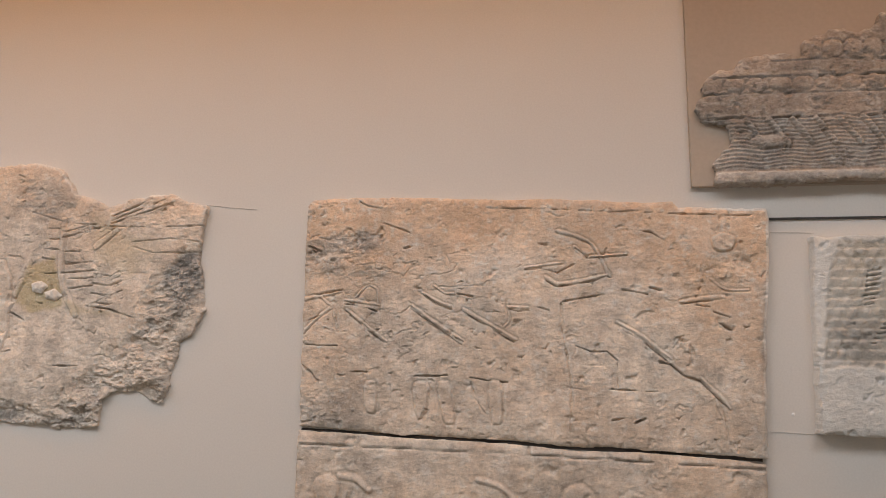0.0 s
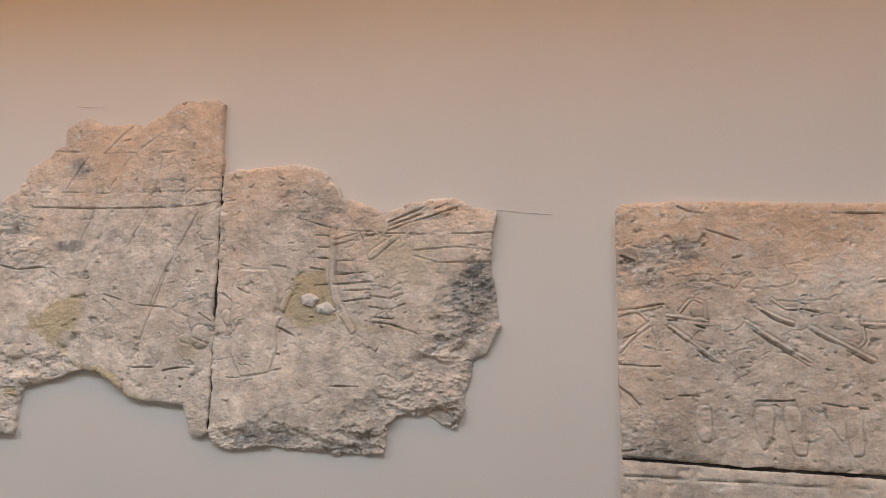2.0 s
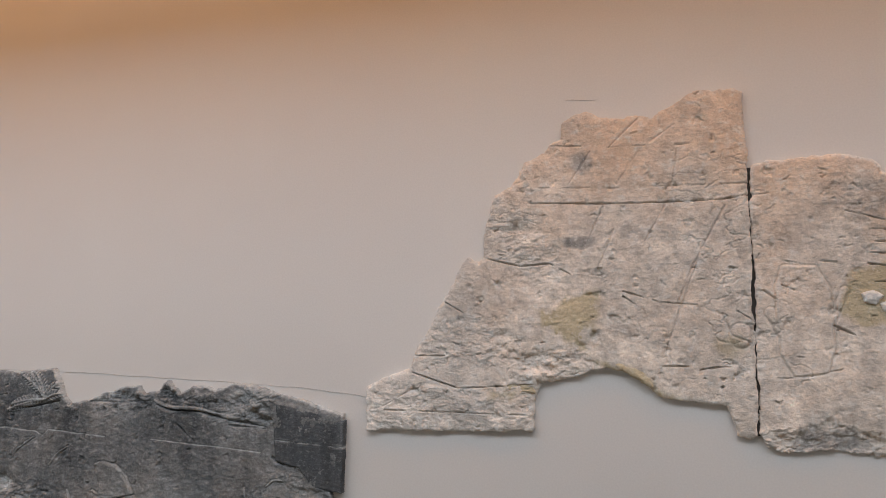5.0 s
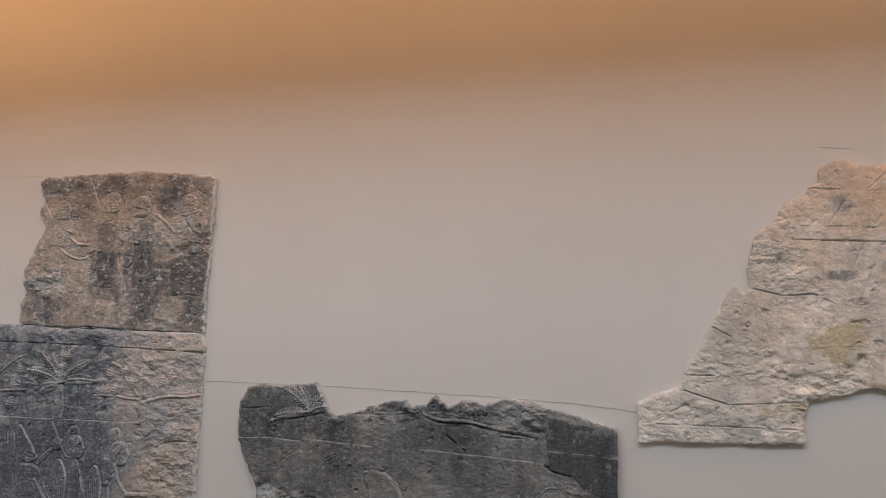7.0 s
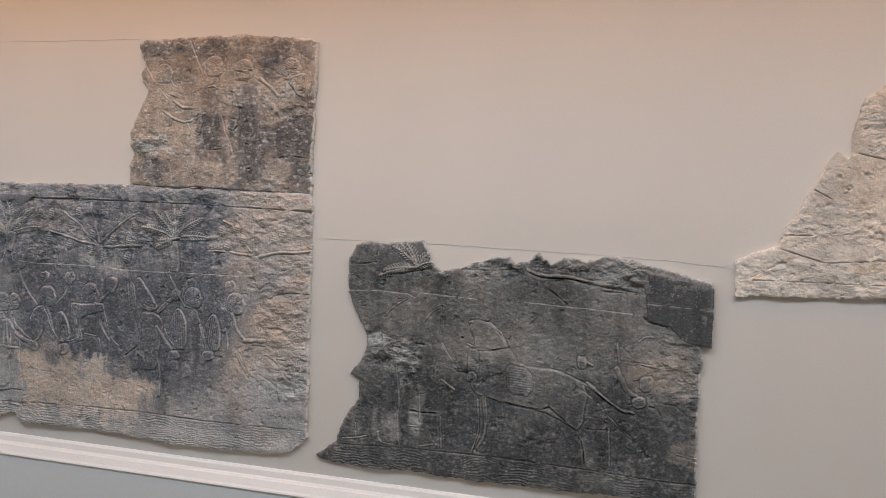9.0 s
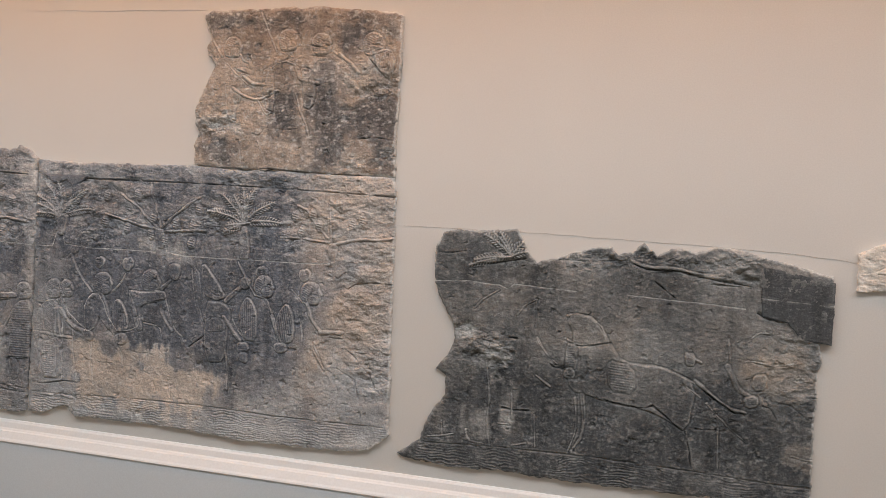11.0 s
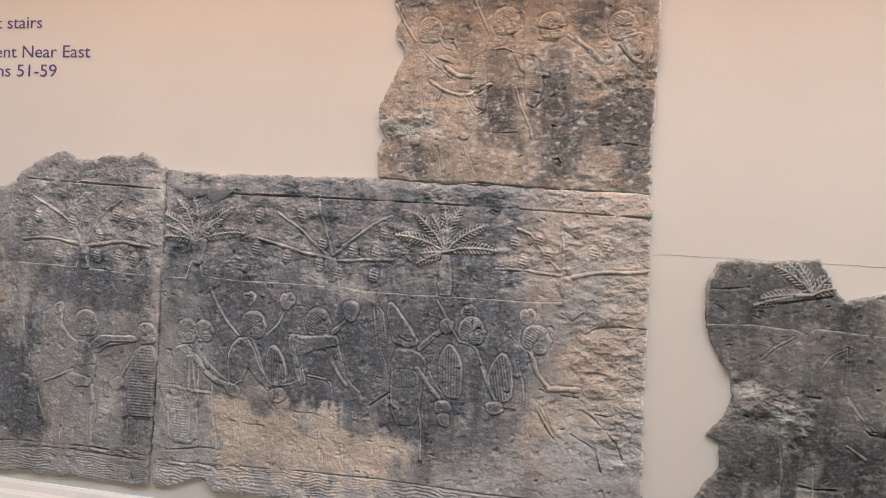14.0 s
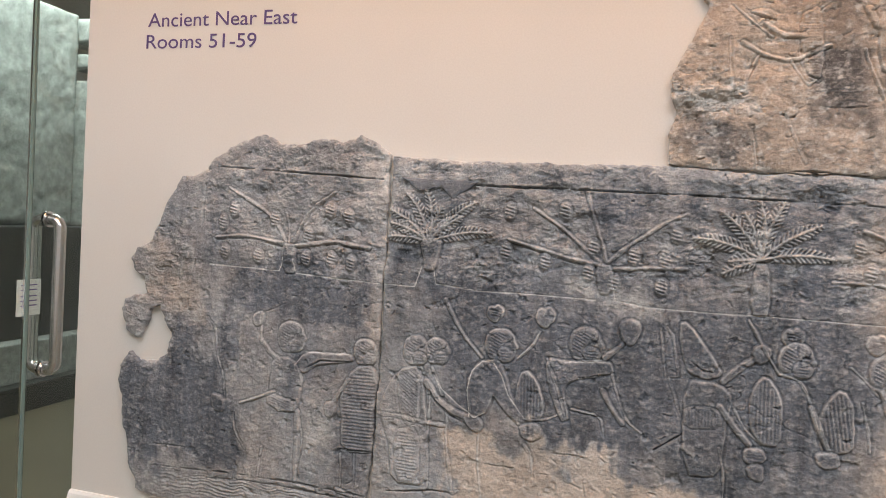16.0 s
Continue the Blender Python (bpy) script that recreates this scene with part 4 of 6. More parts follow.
s.groove(path_of("-0.429,1.775 -0.387,1.769 -0.341,1.773"), 0.003, 0.011)
s.groove(path_of("-0.512,1.622 -0.464,1.618 -0.407,1.622"), 0.0026, 0.01)
s.limb(path_of("-0.423,1.744 -0.404,1.686 -0.380,1.638 -0.368,1.599"), 0.003, 0.0025, 0.005, 0.45)
s.rim("-0.547,1.773 -0.552,1.733 -0.532,1.684 -0.510,1.675", 0.5)
s.shape(path_of("-0.551,1.816 -0.518,1.832 -0.506,1.685 -0.533,1.694"), 0.003, 0.2, hatch=0.003, pitch=0.006, lean=0)
s.shape(path_of("-0.398,1.827 -0.372,1.820 -0.352,1.754 -0.366,1.692 -0.389,1.700"), 0.003, 0.2, hatch=0.003, pitch=0.006, lean=0)
s.rim("-0.642,1.879 -0.628,1.855 -0.612,1.851", 0.6)
s.rim("-0.694,1.848 -0.659,1.812 -0.608,1.772", 0.5)
s.limb(path_of("-0.668,1.762 -0.622,1.733 -0.566,1.717 -0.492,1.753"), 0.005, 0.004, 0.006, 0.4)
s.groove(path_of("-0.538,1.727 -0.492,1.747"), 0.003, 0.01)
s.limb(path_of("-0.630,1.808 -0.591,1.776 -0.545,1.773"), 0.006, 0.005, 0.006, 0.4)
s.groove(path_of("-0.660,1.828 -0.603,1.808"), 0.003, 0.011)
s.rim("-0.695,1.772 -0.686,1.672 -0.671,1.603", 0.4)
s.rim("-0.653,1.683 -0.633,1.733", 0.4)
s.rim("-0.566,1.717 -0.531,1.665 -0.514,1.679", 0.5)
broken(s, "-0.815,1.681 -0.652,1.669 -0.621,1.618 -0.800,1.598", 0.013)
s.chalk += 0.55 * s.region(path_of("-0.807,1.661 -0.663,1.657 -0.638,1.617 -0.791,1.610"), 0.015, 0.03, 5)
s.rim("-0.636,1.573 -0.622,1.494", 0.3)
s.rim("-0.559,1.575 -0.523,1.497", 0.3)
s.groove(path_of("-0.544,1.479 -0.475,1.479"), 0.004, 0.013)
s.groove(path_of("-0.368,1.908 -0.330,1.900 -0.294,1.912"), 0.003, 0.01)
s.groove(path_of("-0.371,1.874 -0.318,1.870"), 0.003, 0.01)
s.rim("-0.288,1.885 -0.245,1.850 -0.202,1.812", 0.4)
s.limb(path_of("-0.267,1.877 -0.225,1.846 -0.195,1.816"), 0.006, 0.005, 0.006, 0.3)
s.groove(path_of("-0.163,1.907 -0.123,1.910"), 0.003, 0.009)
s.shape(path_of("-0.141,1.878 -0.086,1.891 -0.066,1.850 -0.082,1.812 -0.118,1.821"), 0.004, 0.3, hatch=0.003, pitch=0.007, lean=80)
s.rim("-0.141,1.878 -0.086,1.893 -0.066,1.850 -0.076,1.803", 0.5)
s.groove(path_of("-0.154,1.859 -0.122,1.821 -0.081,1.784"), 0.0035, 0.012)
s.groove(path_of("-0.181,1.591 -0.131,1.598 -0.070,1.590"), 0.0026, 0.01)
broken(s, "-0.239,1.808 -0.061,1.797 -0.072,1.699 -0.177,1.708", 0.012)
broken(s, "-0.237,1.688 -0.175,1.679 -0.193,1.622 -0.244,1.630", 0.007)
s.groove(path_of("-0.342,1.716 -0.372,1.686"), 0.0026, 0.009)
s.groove(path_of("-0.235,1.846 -0.183,1.835"), 0.0024, 0.008)
broken(s, "-0.249,1.515 -0.070,1.586 -0.055,1.492 -0.247,1.486", 0.006)
s.soot += 0.5 * s.region(path_of("-0.506,1.855 -0.445,1.847 -0.428,1.744 -0.418,1.625 -0.507,1.620 -0.507,1.743"), 0.018, 0.02, 11)
s.soot += 0.65 * s.region(path_of("-0.349,1.854 -0.277,1.869 -0.237,1.774 -0.245,1.678 -0.249,1.592 -0.305,1.600 -0.331,1.716"), 0.025, 0.03, 12)
s.soot += 0.6 * s.region(path_of("-0.162,1.732 -0.074,1.741 -0.072,1.615 -0.142,1.626"), 0.018, 0.025, 13)
s.soot += 0.5 * s.region(path_of("-0.241,1.974 -0.179,1.954 -0.238,1.903 -0.285,1.912"), 0.02, 0.03, 14)
s.soot += 0.8 * s.region(path_of("-0.744,1.581 -0.677,1.592 -0.673,1.496 -0.740,1.490"), 0.012, 0.02, 15)
s.soot += 0.5 * s.region(path_of("-0.788,2.032 -0.073,2.018 -0.059,1.943 -0.231,1.968 -0.481,1.968 -0.755,1.952"), 0.03, 0.03, 16)
s.soot += 0.6 * s.region(path_of("-0.237,1.688 -0.176,1.689 -0.173,1.632 -0.230,1.631"), 0.015, 0.02, 17)
# warmer to the right and near the top
s.warm += 0.5 + 0.5 * step(-0.3, -0.05, s.x + 0.12 * grain(s.x, s.z, 7, 3, 4)) + 0.3 * step(1.8, 2.0, s.z)
s.soot += 0.85 * s.patch(-0.211, 1.932, 0.05, 0.05) + 0.7 * s.patch(-0.731, 1.551, 0.08, 0.06)
s.soot += 0.8 * s.patch(-0.151, 1.661, 0.08, 0.05) + 0.35 * s.patch(-0.600, 1.972, 0.25, 0.06) + 0.6 * s.patch(-0.091, 1.601, 0.05, 0.1, seed=3)
s.soot += 0.55 * s.region(path_of("-0.521,1.746 -0.406,1.741 -0.401,1.576 -0.526,1.579"), 0.008, 0.012, 8) + 0.75 * s.region(path_of("-0.386,1.831 -0.291,1.851 -0.251,1.681 -0.246,1.521 -0.346,1.501"), 0.02, 0.03, 9)
s.soot += 0.24 + 0.45 * np.clip(0.3 + 1.3 * grain(s.x, s.z, 9, 77, 5), 0, 1)
s.warm *= 1 - 0.5 * s.patch(-0.551, 1.581, 0.25, 0.1)
s.soot *= 0.78
s.dashes(120, 7, 0.016)
s.fringe(step(-0.15, -0.1, s.x))
weathered(s, 0.38, 0.8, flake_step=0.003)
s.build("stone_relief", BROWNSTONE, "brown scorched gypsum relief of standing soldiers on the lower slab", coarse=0.0024, fine=0.0016, relief=1.15, ridge=0.27)

s = Slab(OUT_EL, 0.002, ragged=0.0028, seed=16)
head(s, -1.331, 1.002, 0.030)
head(s, -1.387, 0.997, 0.034)
head(s, -1.169, 1.032, 0.039)
tuft(s, -1.190, 1.108, 0.019)
tuft(s, -1.066, 1.111, 0.023)
head(s, -0.964, 1.054, 0.039)
tuft(s, -0.866, 1.095, 0.02)
tuft(s, -0.522, 1.113, 0.02)
head(s, -0.510, 1.065, 0.036)
tuft(s, -0.357, 1.114, 0.02)
head(s, -0.332, 1.054, 0.038)
fronds(s, "-1.369,1.272 -1.486,1.353 -1.487,1.279 -1.436,1.395 -1.384,1.407 -1.337,1.366 -1.248,1.380 -1.202,1.303 -1.478,1.317 -1.285,1.342", 0.011)
s.shape(path_of("-1.389,1.274 -1.340,1.280 -1.350,1.237 -1.352,1.207 -1.376,1.205 -1.379,1.235"), 0.007, 0.3)
s.groove(path_of("-1.383,1.251 -1.381,1.208"), 0.002, 0.005)
s.limb(path_of("-0.940,1.246 -0.992,1.288 -1.037,1.326 -1.111,1.371"), 0.0045, 0.003, 0.008, 0.35)
s.limb(path_of("-0.932,1.251 -0.942,1.291 -0.961,1.337 -0.986,1.416"), 0.0045, 0.003, 0.008, 0.3)
s.limb(path_of("-0.928,1.252 -0.884,1.294 -0.836,1.328 -0.804,1.353 -0.757,1.375"), 0.0045, 0.003, 0.008, 0.35)
s.limb(path_of("-0.948,1.246 -1.016,1.255 -1.068,1.268 -1.165,1.292"), 0.0045, 0.0035, 0.008, 0.35)
s.limb(path_of("-0.914,1.238 -0.832,1.246 -0.751,1.250"), 0.0045, 0.0035, 0.008, 0.3)
s.groove(path_of("-0.987,1.276 -1.033,1.315 -1.103,1.360"), 0.002, 0.007)
s.groove(path_of("-0.955,1.239 -1.016,1.247 -1.068,1.258 -1.156,1.283"), 0.002, 0.007)
s.groove(path_of("-0.911,1.230 -0.831,1.238 -0.750,1.243"), 0.002, 0.008)
fruits(s, "-1.168,1.360 -1.076,1.243 -0.972,1.225 -1.033,1.366 -0.963,1.285 -0.869,1.271 -0.800,1.266 -0.805,1.203 -0.779,1.322 -0.913,1.205 -1.172,1.262", 0.013, 0.019)
s.shape(path_of("-0.950,1.239 -0.921,1.241 -0.922,1.180 -0.942,1.179"), 0.005, 0.2)
fronds(s, "-0.598,1.281 -0.693,1.387 -0.748,1.322 -0.681,1.242 -0.643,1.386 -0.609,1.412 -0.551,1.418 -0.477,1.363 -0.449,1.289 -0.668,1.271", 0.011)
s.shape(path_of("-0.607,1.269 -0.586,1.270 -0.576,1.163 -0.609,1.161"), 0.005, 0.3)
s.limb(path_of("-0.268,1.233 -0.296,1.264 -0.336,1.307 -0.360,1.343 -0.398,1.356"), 0.0035, 0.0025, 0.007, 0.3)
s.limb(path_of("-0.267,1.236 -0.269,1.310 -0.280,1.369"), 0.0035, 0.0025, 0.006, 0.3)
s.limb(path_of("-0.272,1.233 -0.324,1.237 -0.377,1.244 -0.452,1.243"), 0.0035, 0.003, 0.007, 0.3)
s.limb(path_of("-0.250,1.228 -0.214,1.239 -0.157,1.251 -0.086,1.251 -0.045,1.260"), 0.004, 0.003, 0.008, 0.4)
fruits(s, "-0.378,1.267 -0.403,1.318 -0.312,1.286 -0.189,1.300 -0.154,1.316 -0.337,1.325", 0.012, 0.017)
s.shape(path_of("-0.272,1.227 -0.246,1.228 -0.247,1.178 -0.265,1.176"), 0.004, 0.2)
s.groove(path_of("-0.474,1.357 -0.444,1.365 -0.406,1.357"), 0.0022, 0.007)
s.groove(path_of("-0.280,1.366 -0.262,1.352 -0.238,1.339"), 0.0024, 0.008)
s.groove(path_of("-1.482,1.157 -1.401,1.159 -1.385,1.211"), 0.0026, 0.002, 1, 0.0005)
s.groove(path_of("-1.354,1.211 -1.345,1.169 -1.238,1.160 -1.115,1.162 -1.038,1.162 -0.953,1.161"), 0.0026, 0.002, 1, 0.0005)
s.groove(path_of("-0.917,1.216 -0.906,1.164 -0.827,1.154 -0.697,1.154 -0.571,1.156 -0.463,1.156 -0.342,1.156 -0.268,1.161"), 0.0026, 0.002, 1, 0.0005)
s.shape(path_of("-1.429,0.938 -1.455,0.894 -1.472,0.841 -1.465,0.808 -1.440,0.742 -1.431,0.658 -1.344,0.659 -1.347,0.735 -1.354,0.818 -1.363,0.885 -1.370,0.935"), 0.0038, 0.4)
s.shape(path_of("-1.429,0.938 -1.378,0.953 -1.375,0.884 -1.376,0.816 -1.405,0.805 -1.423,0.880"), 0.005, 0.3, hatch=0.004, pitch=0.007, lean=35)
s.shape(path_of("-1.431,0.786 -1.372,0.796 -1.367,0.665 -1.418,0.659"), 0.0045, 0.1, hatch=0.0035, pitch=0.008, lean=0)
s.rim("-1.371,0.955 -1.355,0.919 -1.344,0.887 -1.346,0.785 -1.337,0.651", 0.7)
s.rim("-1.344,0.959 -1.318,0.906 -1.297,0.840 -1.298,0.790 -1.288,0.724 -1.275,0.658", 0.7)
s.limb(path_of("-1.355,0.919 -1.326,0.880 -1.289,0.858 -1.243,0.842"), 0.009, 0.007, 0.007, 0.4)
s.groove(path_of("-1.337,0.937 -1.314,0.906 -1.271,0.873 -1.225,0.847 -1.199,0.863"), 0.0026, 0.002, 1, 0.0005)
s.groove(path_of("-1.347,0.900 -1.325,0.868 -1.293,0.844 -1.251,0.828"), 0.0024, 0.008)
s.limb(path_of("-1.485,0.823 -1.425,0.824 -1.351,0.815 -1.305,0.815"), 0.004, 0.004, 0.005, 0.35)
s.shape(path_of("-1.252,0.845 -1.225,0.850 -1.207,0.832 -1.215,0.812 -1.238,0.821"), 0.006, 0.5)
s.rim("-1.215,0.812 -1.213,0.732 -1.199,0.650", 0.5)
s.groove(path_of("-1.445,0.626 -1.380,0.636 -1.325,0.647 -1.280,0.647"), 0.003, 0.012)
s.limb(path_of("-1.318,1.131 -1.270,1.051 -1.217,0.997"), 0.004, 0.003, 0.006, 0.6)
s.shape(path_of("-1.222,0.985 -1.178,0.992 -1.159,0.960 -1.139,0.905 -1.102,0.859 -1.110,0.841 -1.155,0.878 -1.184,0.917 -1.199,0.866 -1.234,0.846 -1.246,0.928"), 0.004, 0.3)
s.groove(path_of("-1.239,0.846 -1.249,0.912 -1.239,0.962 -1.213,0.989 -1.187,0.988 -1.164,0.960 -1.145,0.912 -1.102,0.859"), 0.0026, 0.002, 1, 0.0005)
s.rim("-1.126,1.004 -1.092,1.039 -1.077,1.073", 0.6)
s.shape(path_of("-1.107,0.976 -1.080,0.951 -1.060,0.903 -1.067,0.862 -1.102,0.859 -1.123,0.873 -1.122,0.931"), 0.0045, 0.5, hatch=0.005, pitch=0.008, lean=88)
s.shape(path_of("-1.108,0.838 -1.075,0.848 -1.057,0.827 -1.082,0.808 -1.103,0.816"), 0.006, 0.4)
s.rim("-1.084,0.857 -1.050,0.863 -1.013,0.883", 0.6)
s.rim("-1.099,0.793 -1.080,0.770 -1.075,0.721", 0.4)
s.limb(path_of("-0.921,1.028 -0.889,1.055 -0.870,1.080"), 0.006, 0.005, 0.006, 0.4)
s.shape(path_of("-0.888,1.111 -0.867,1.120 -0.848,1.113 -0.849,1.090 -0.864,1.065 -0.883,1.079"), 0.006, 0.4)
s.shape(path_of("-1.056,1.010 -1.013,1.005 -0.912,1.018 -0.903,0.993 -0.978,0.975 -1.011,0.956 -1.018,0.931 -0.999,0.876 -1.012,0.867 -1.045,0.945"), 0.0035, 0.3)
s.rim("-1.056,1.010 -1.028,0.947 -1.002,0.868", 0.5)
s.groove(path_of("-1.013,1.008 -0.921,1.017"), 0.0026, 0.002, 1, 0.0005)
s.groove(path_of("-0.978,0.974 -0.902,0.990"), 0.0022, 0.007)
s.rim("-0.902,0.990 -0.893,0.958 -0.874,0.912 -0.860,0.881 -0.829,0.860", 0.6)
s.limb(path_of("-0.922,0.948 -0.899,0.910 -0.872,0.877"), 0.006, 0.005, 0.006, 0.35)
s.rim("-0.991,0.896 -0.923,0.888 -0.912,0.844", 0.4)
s.groove(path_of("-0.798,0.826 -0.738,0.872"), 0.004, 0.009)
s.rim("-0.800,1.109 -0.788,1.031 -0.782,0.999 -0.754,1.002 -0.772,1.095 -0.786,1.113", 0.4)
s.rim("-0.775,0.997 -0.754,0.938 -0.735,0.885", 0.4)
s.shape(path_of("-0.753,1.128 -0.727,1.106 -0.693,1.062 -0.679,1.039 -0.662,1.017 -0.698,1.006 -0.731,1.016 -0.744,1.050 -0.753,1.096"), 0.005, 0.45)
s.groove(path_of("-0.732,1.043 -0.704,1.022 -0.683,1.020"), 0.002, 0.006)
s.limb(path_of("-0.658,1.002 -0.627,1.035 -0.590,1.065"), 0.009, 0.007, 0.007, 0.35)
s.shape(path_of("-0.601,1.079 -0.583,1.093 -0.567,1.079 -0.574,1.060 -0.589,1.054"), 0.006, 0.5)
s.groove(path_of("-0.680,0.973 -0.641,0.992"), 0.0024, 0.007)
s.shape(path_of("-0.738,0.995 -0.665,0.993 -0.640,0.964 -0.652,0.885 -0.655,0.790 -0.727,0.782"), 0.003, 0.25)
s.shape(path_of("-0.735,0.932 -0.662,0.934 -0.660,0.899 -0.733,0.893"), 0.004, 0.1, hatch=0.003, pitch=0.007, lean=88)
s.limb(path_of("-0.663,0.946 -0.629,0.902 -0.595,0.866"), 0.008, 0.007, 0.007, 0.35)
s.rim("-0.631,0.941 -0.604,0.897 -0.571,0.869", 0.7)
s.shape(path_of("-0.602,0.855 -0.571,0.858 -0.562,0.838 -0.598,0.827"), 0.005, 0.4, hatch=0.003, pitch=0.007, lean=0)
s.shape(path_of("-0.594,0.816 -0.569,0.822 -0.564,0.791 -0.588,0.797"), 0.005, 0.3)
s.limb(path_of("-0.614,1.145 -0.566,1.063 -0.545,1.031"), 0.003, 0.0025, 0.006, 0.6)
s.shape(path_of("-0.571,1.020 -0.543,0.988 -0.536,0.942 -0.537,0.877 -0.572,0.873 -0.592,0.906 -0.597,0.968 -0.586,1.000"), 0.0045, 0.5, hatch=0.005, pitch=0.008, lean=88)
s.rim("-0.545,1.031 -0.502,1.022 -0.484,0.993 -0.466,0.933 -0.447,0.873", 0.6)
s.shape(path_of("-0.419,1.006 -0.399,0.977 -0.392,0.924 -0.394,0.886 -0.432,0.874 -0.452,0.903 -0.452,0.957 -0.438,0.989"), 0.0045, 0.5, hatch=0.005, pitch=0.008, lean=80)
s.limb(path_of("-0.475,0.963 -0.449,0.904 -0.431,0.867"), 0.006, 0.005, 0.006, 0.3)
s.shape(path_of("-0.459,0.864 -0.424,0.868 -0.415,0.848 -0.449,0.842"), 0.005, 0.4)
s.limb(path_of("-0.341,1.013 -0.323,0.961 -0.292,0.926"), 0.007, 0.006, 0.007, 0.35)
s.limb(path_of("-0.291,0.923 -0.255,0.926 -0.211,0.926"), 0.008, 0.006, 0.008, 0.45)
s.groove(path_of("-0.313,0.919 -0.290,0.908 -0.209,0.905"), 0.003, 0.012)
s.rim("-0.404,1.061 -0.372,1.033 -0.348,1.004", 0.5)
s.rim("-0.377,0.987 -0.358,0.912 -0.356,0.882", 0.4)
s.rim("-0.311,0.871 -0.286,0.828 -0.269,0.792", 0.5)
s.groove(path_of("-0.317,0.855 -0.292,0.812 -0.269,0.784"), 0.003, 0.01)
s.groove(path_of("-0.225,0.804 -0.158,0.769 -0.139,0.708"), 0.004, 0.014)
s.groove(path_of("-0.200,0.874 -0.170,0.855 -0.139,0.828 -0.101,0.787 -0.084,0.744"), 0.003, 0.01)
s.groove(path_of("-0.171,0.747 -0.113,0.746 -0.055,0.730 -0.025,0.704"), 0.0026, 0.002, 1, 0.0005)
s.groove(path_of("-0.163,0.863 -0.134,0.859 -0.099,0.870"), 0.0028, 0.01)
s.groove(path_of("-0.266,1.131 -0.236,1.111 -0.208,1.136"), 0.0024, 0.01)
s.groove(path_of("-0.198,1.077 -0.177,1.093 -0.120,1.105 -0.042,1.104"), 0.0024, 0.01)
s.groove(path_of("-0.161,1.316 -0.143,1.299"), 0.003, 0.01)
s.rim("-0.658,0.852 -0.643,0.791 -0.641,0.680", 0.5)
s.rim("-0.880,0.701 -0.869,0.638", 0.3)
s.rim("-0.949,0.727 -0.933,0.639", 0.3)
s.groove(path_of("-1.229,0.738 -1.176,0.732 -1.123,0.733"), 0.0024, 0.007)
s.groove(path_of("-1.029,0.784 -0.969,0.786 -0.917,0.775"), 0.0024, 0.007)
s.groove(path_of("-0.945,0.824 -0.927,0.794 -0.906,0.780"), 0.0022, 0.006)
s.limb(path_of("-1.341,0.591 -1.295,0.585"), 0.005, 0.004, 0.004, 0.3)
s.limb(path_of("-1.206,0.602 -1.170,0.594"), 0.005, 0.004, 0.004, 0.3)
s.limb(path_of("-1.434,0.589 -1.378,0.587"), 0.005, 0.004, 0.004, 0.3)
s.groove(path_of("-1.430,1.425 -1.348,1.422 -1.249,1.419 -1.127,1.417"), 0.003, 0.012)
water(s, "-1.471,0.586 -1.247,0.595 -0.976,0.608 -0.718,0.612 -0.439,0.607 -0.272,0.609 -0.033,0.615 -0.038,0.557 -0.712,0.468 -1.283,0.493 -1.468,0.508")
broken(s, "-0.269,1.375 -0.035,1.400 -0.022,0.697 -0.149,0.731 -0.204,0.873 -0.244,1.033 -0.278,1.228", 0.0064)
broken(s, "-1.445,1.492 -0.758,1.492 -0.046,1.463 -0.035,1.400 -0.649,1.416 -1.442,1.422", 0.006)
broken(s, "-1.241,1.425 -0.720,1.425 -0.692,1.204 -1.232,1.192", 0.006)
broken(s, "-0.442,1.385 -0.245,1.376 -0.236,1.197 -0.433,1.185", 0.006)
broken(s, "-1.461,1.418 -1.221,1.417 -1.213,1.193 -1.452,1.179", 0.005)
broken(s, "-0.755,1.424 -0.410,1.411 -0.399,1.187 -0.743,1.184", 0.004)
s.groove(path_of("-1.442,1.422 -1.124,1.420 -0.899,1.419 -0.649,1.416 -0.410,1.411 -0.035,1.400"), 0.0036, 0.014, 0)
s.groove(path_of("-1.471,0.590 -1.247,0.599 -0.977,0.612 -0.718,0.616 -0.439,0.610 -0.273,0.613 -0.049,0.616"), 0.0027, 0.007, 0.3)
s.soot += 0.42 + 0.34 * grain(s.x, s.z, 4, 70, 4) + 0.16 * grain(s.x * 3, s.z * 0.5, 9, 73, 4)
s.soot += 0.85 * s.region(path_of("-1.349,1.171 -0.750,1.170 -0.261,1.200 -0.331,0.900 -0.600,0.760 -0.620,0.680 -0.720,0.741 -0.900,0.801 -1.100,0.821 -1.279,0.851 -1.299,1.001"), 0.13, 0.05)
s.soot += 0.45 * s.region(path_of("-1.459,1.431 -0.401,1.451 -0.401,1.200 -1.459,1.171"), 0.06, 0.08, 2)
light = s.region(path_of("-1.279,0.791 -1.099,0.811 -0.900,0.781 -0.830,0.701 -0.700,0.720 -0.720,0.571 -0.999,0.591 -1.269,0.601"), 0.03, 0.07, 4)
s.soot *= 1 - 0.9 * light
s.warm += 0.85 * light
s.chalk += 0.22 * light
east = step(-0.42, -0.12, s.x + 0.16 * grain(s.x, s.z, 6, 71, 4))
s.soot *= 1 - 0.65 * east
s.warm += 0.6 * east * step(0.55, 0.9, s.z + 0.2 * grain(s.x, s.z, 5, 72, 3)) + 0.12
s.warm *= 1 - 0.6 * s.patch(-0.201, 0.680, 0.15, 0.12)
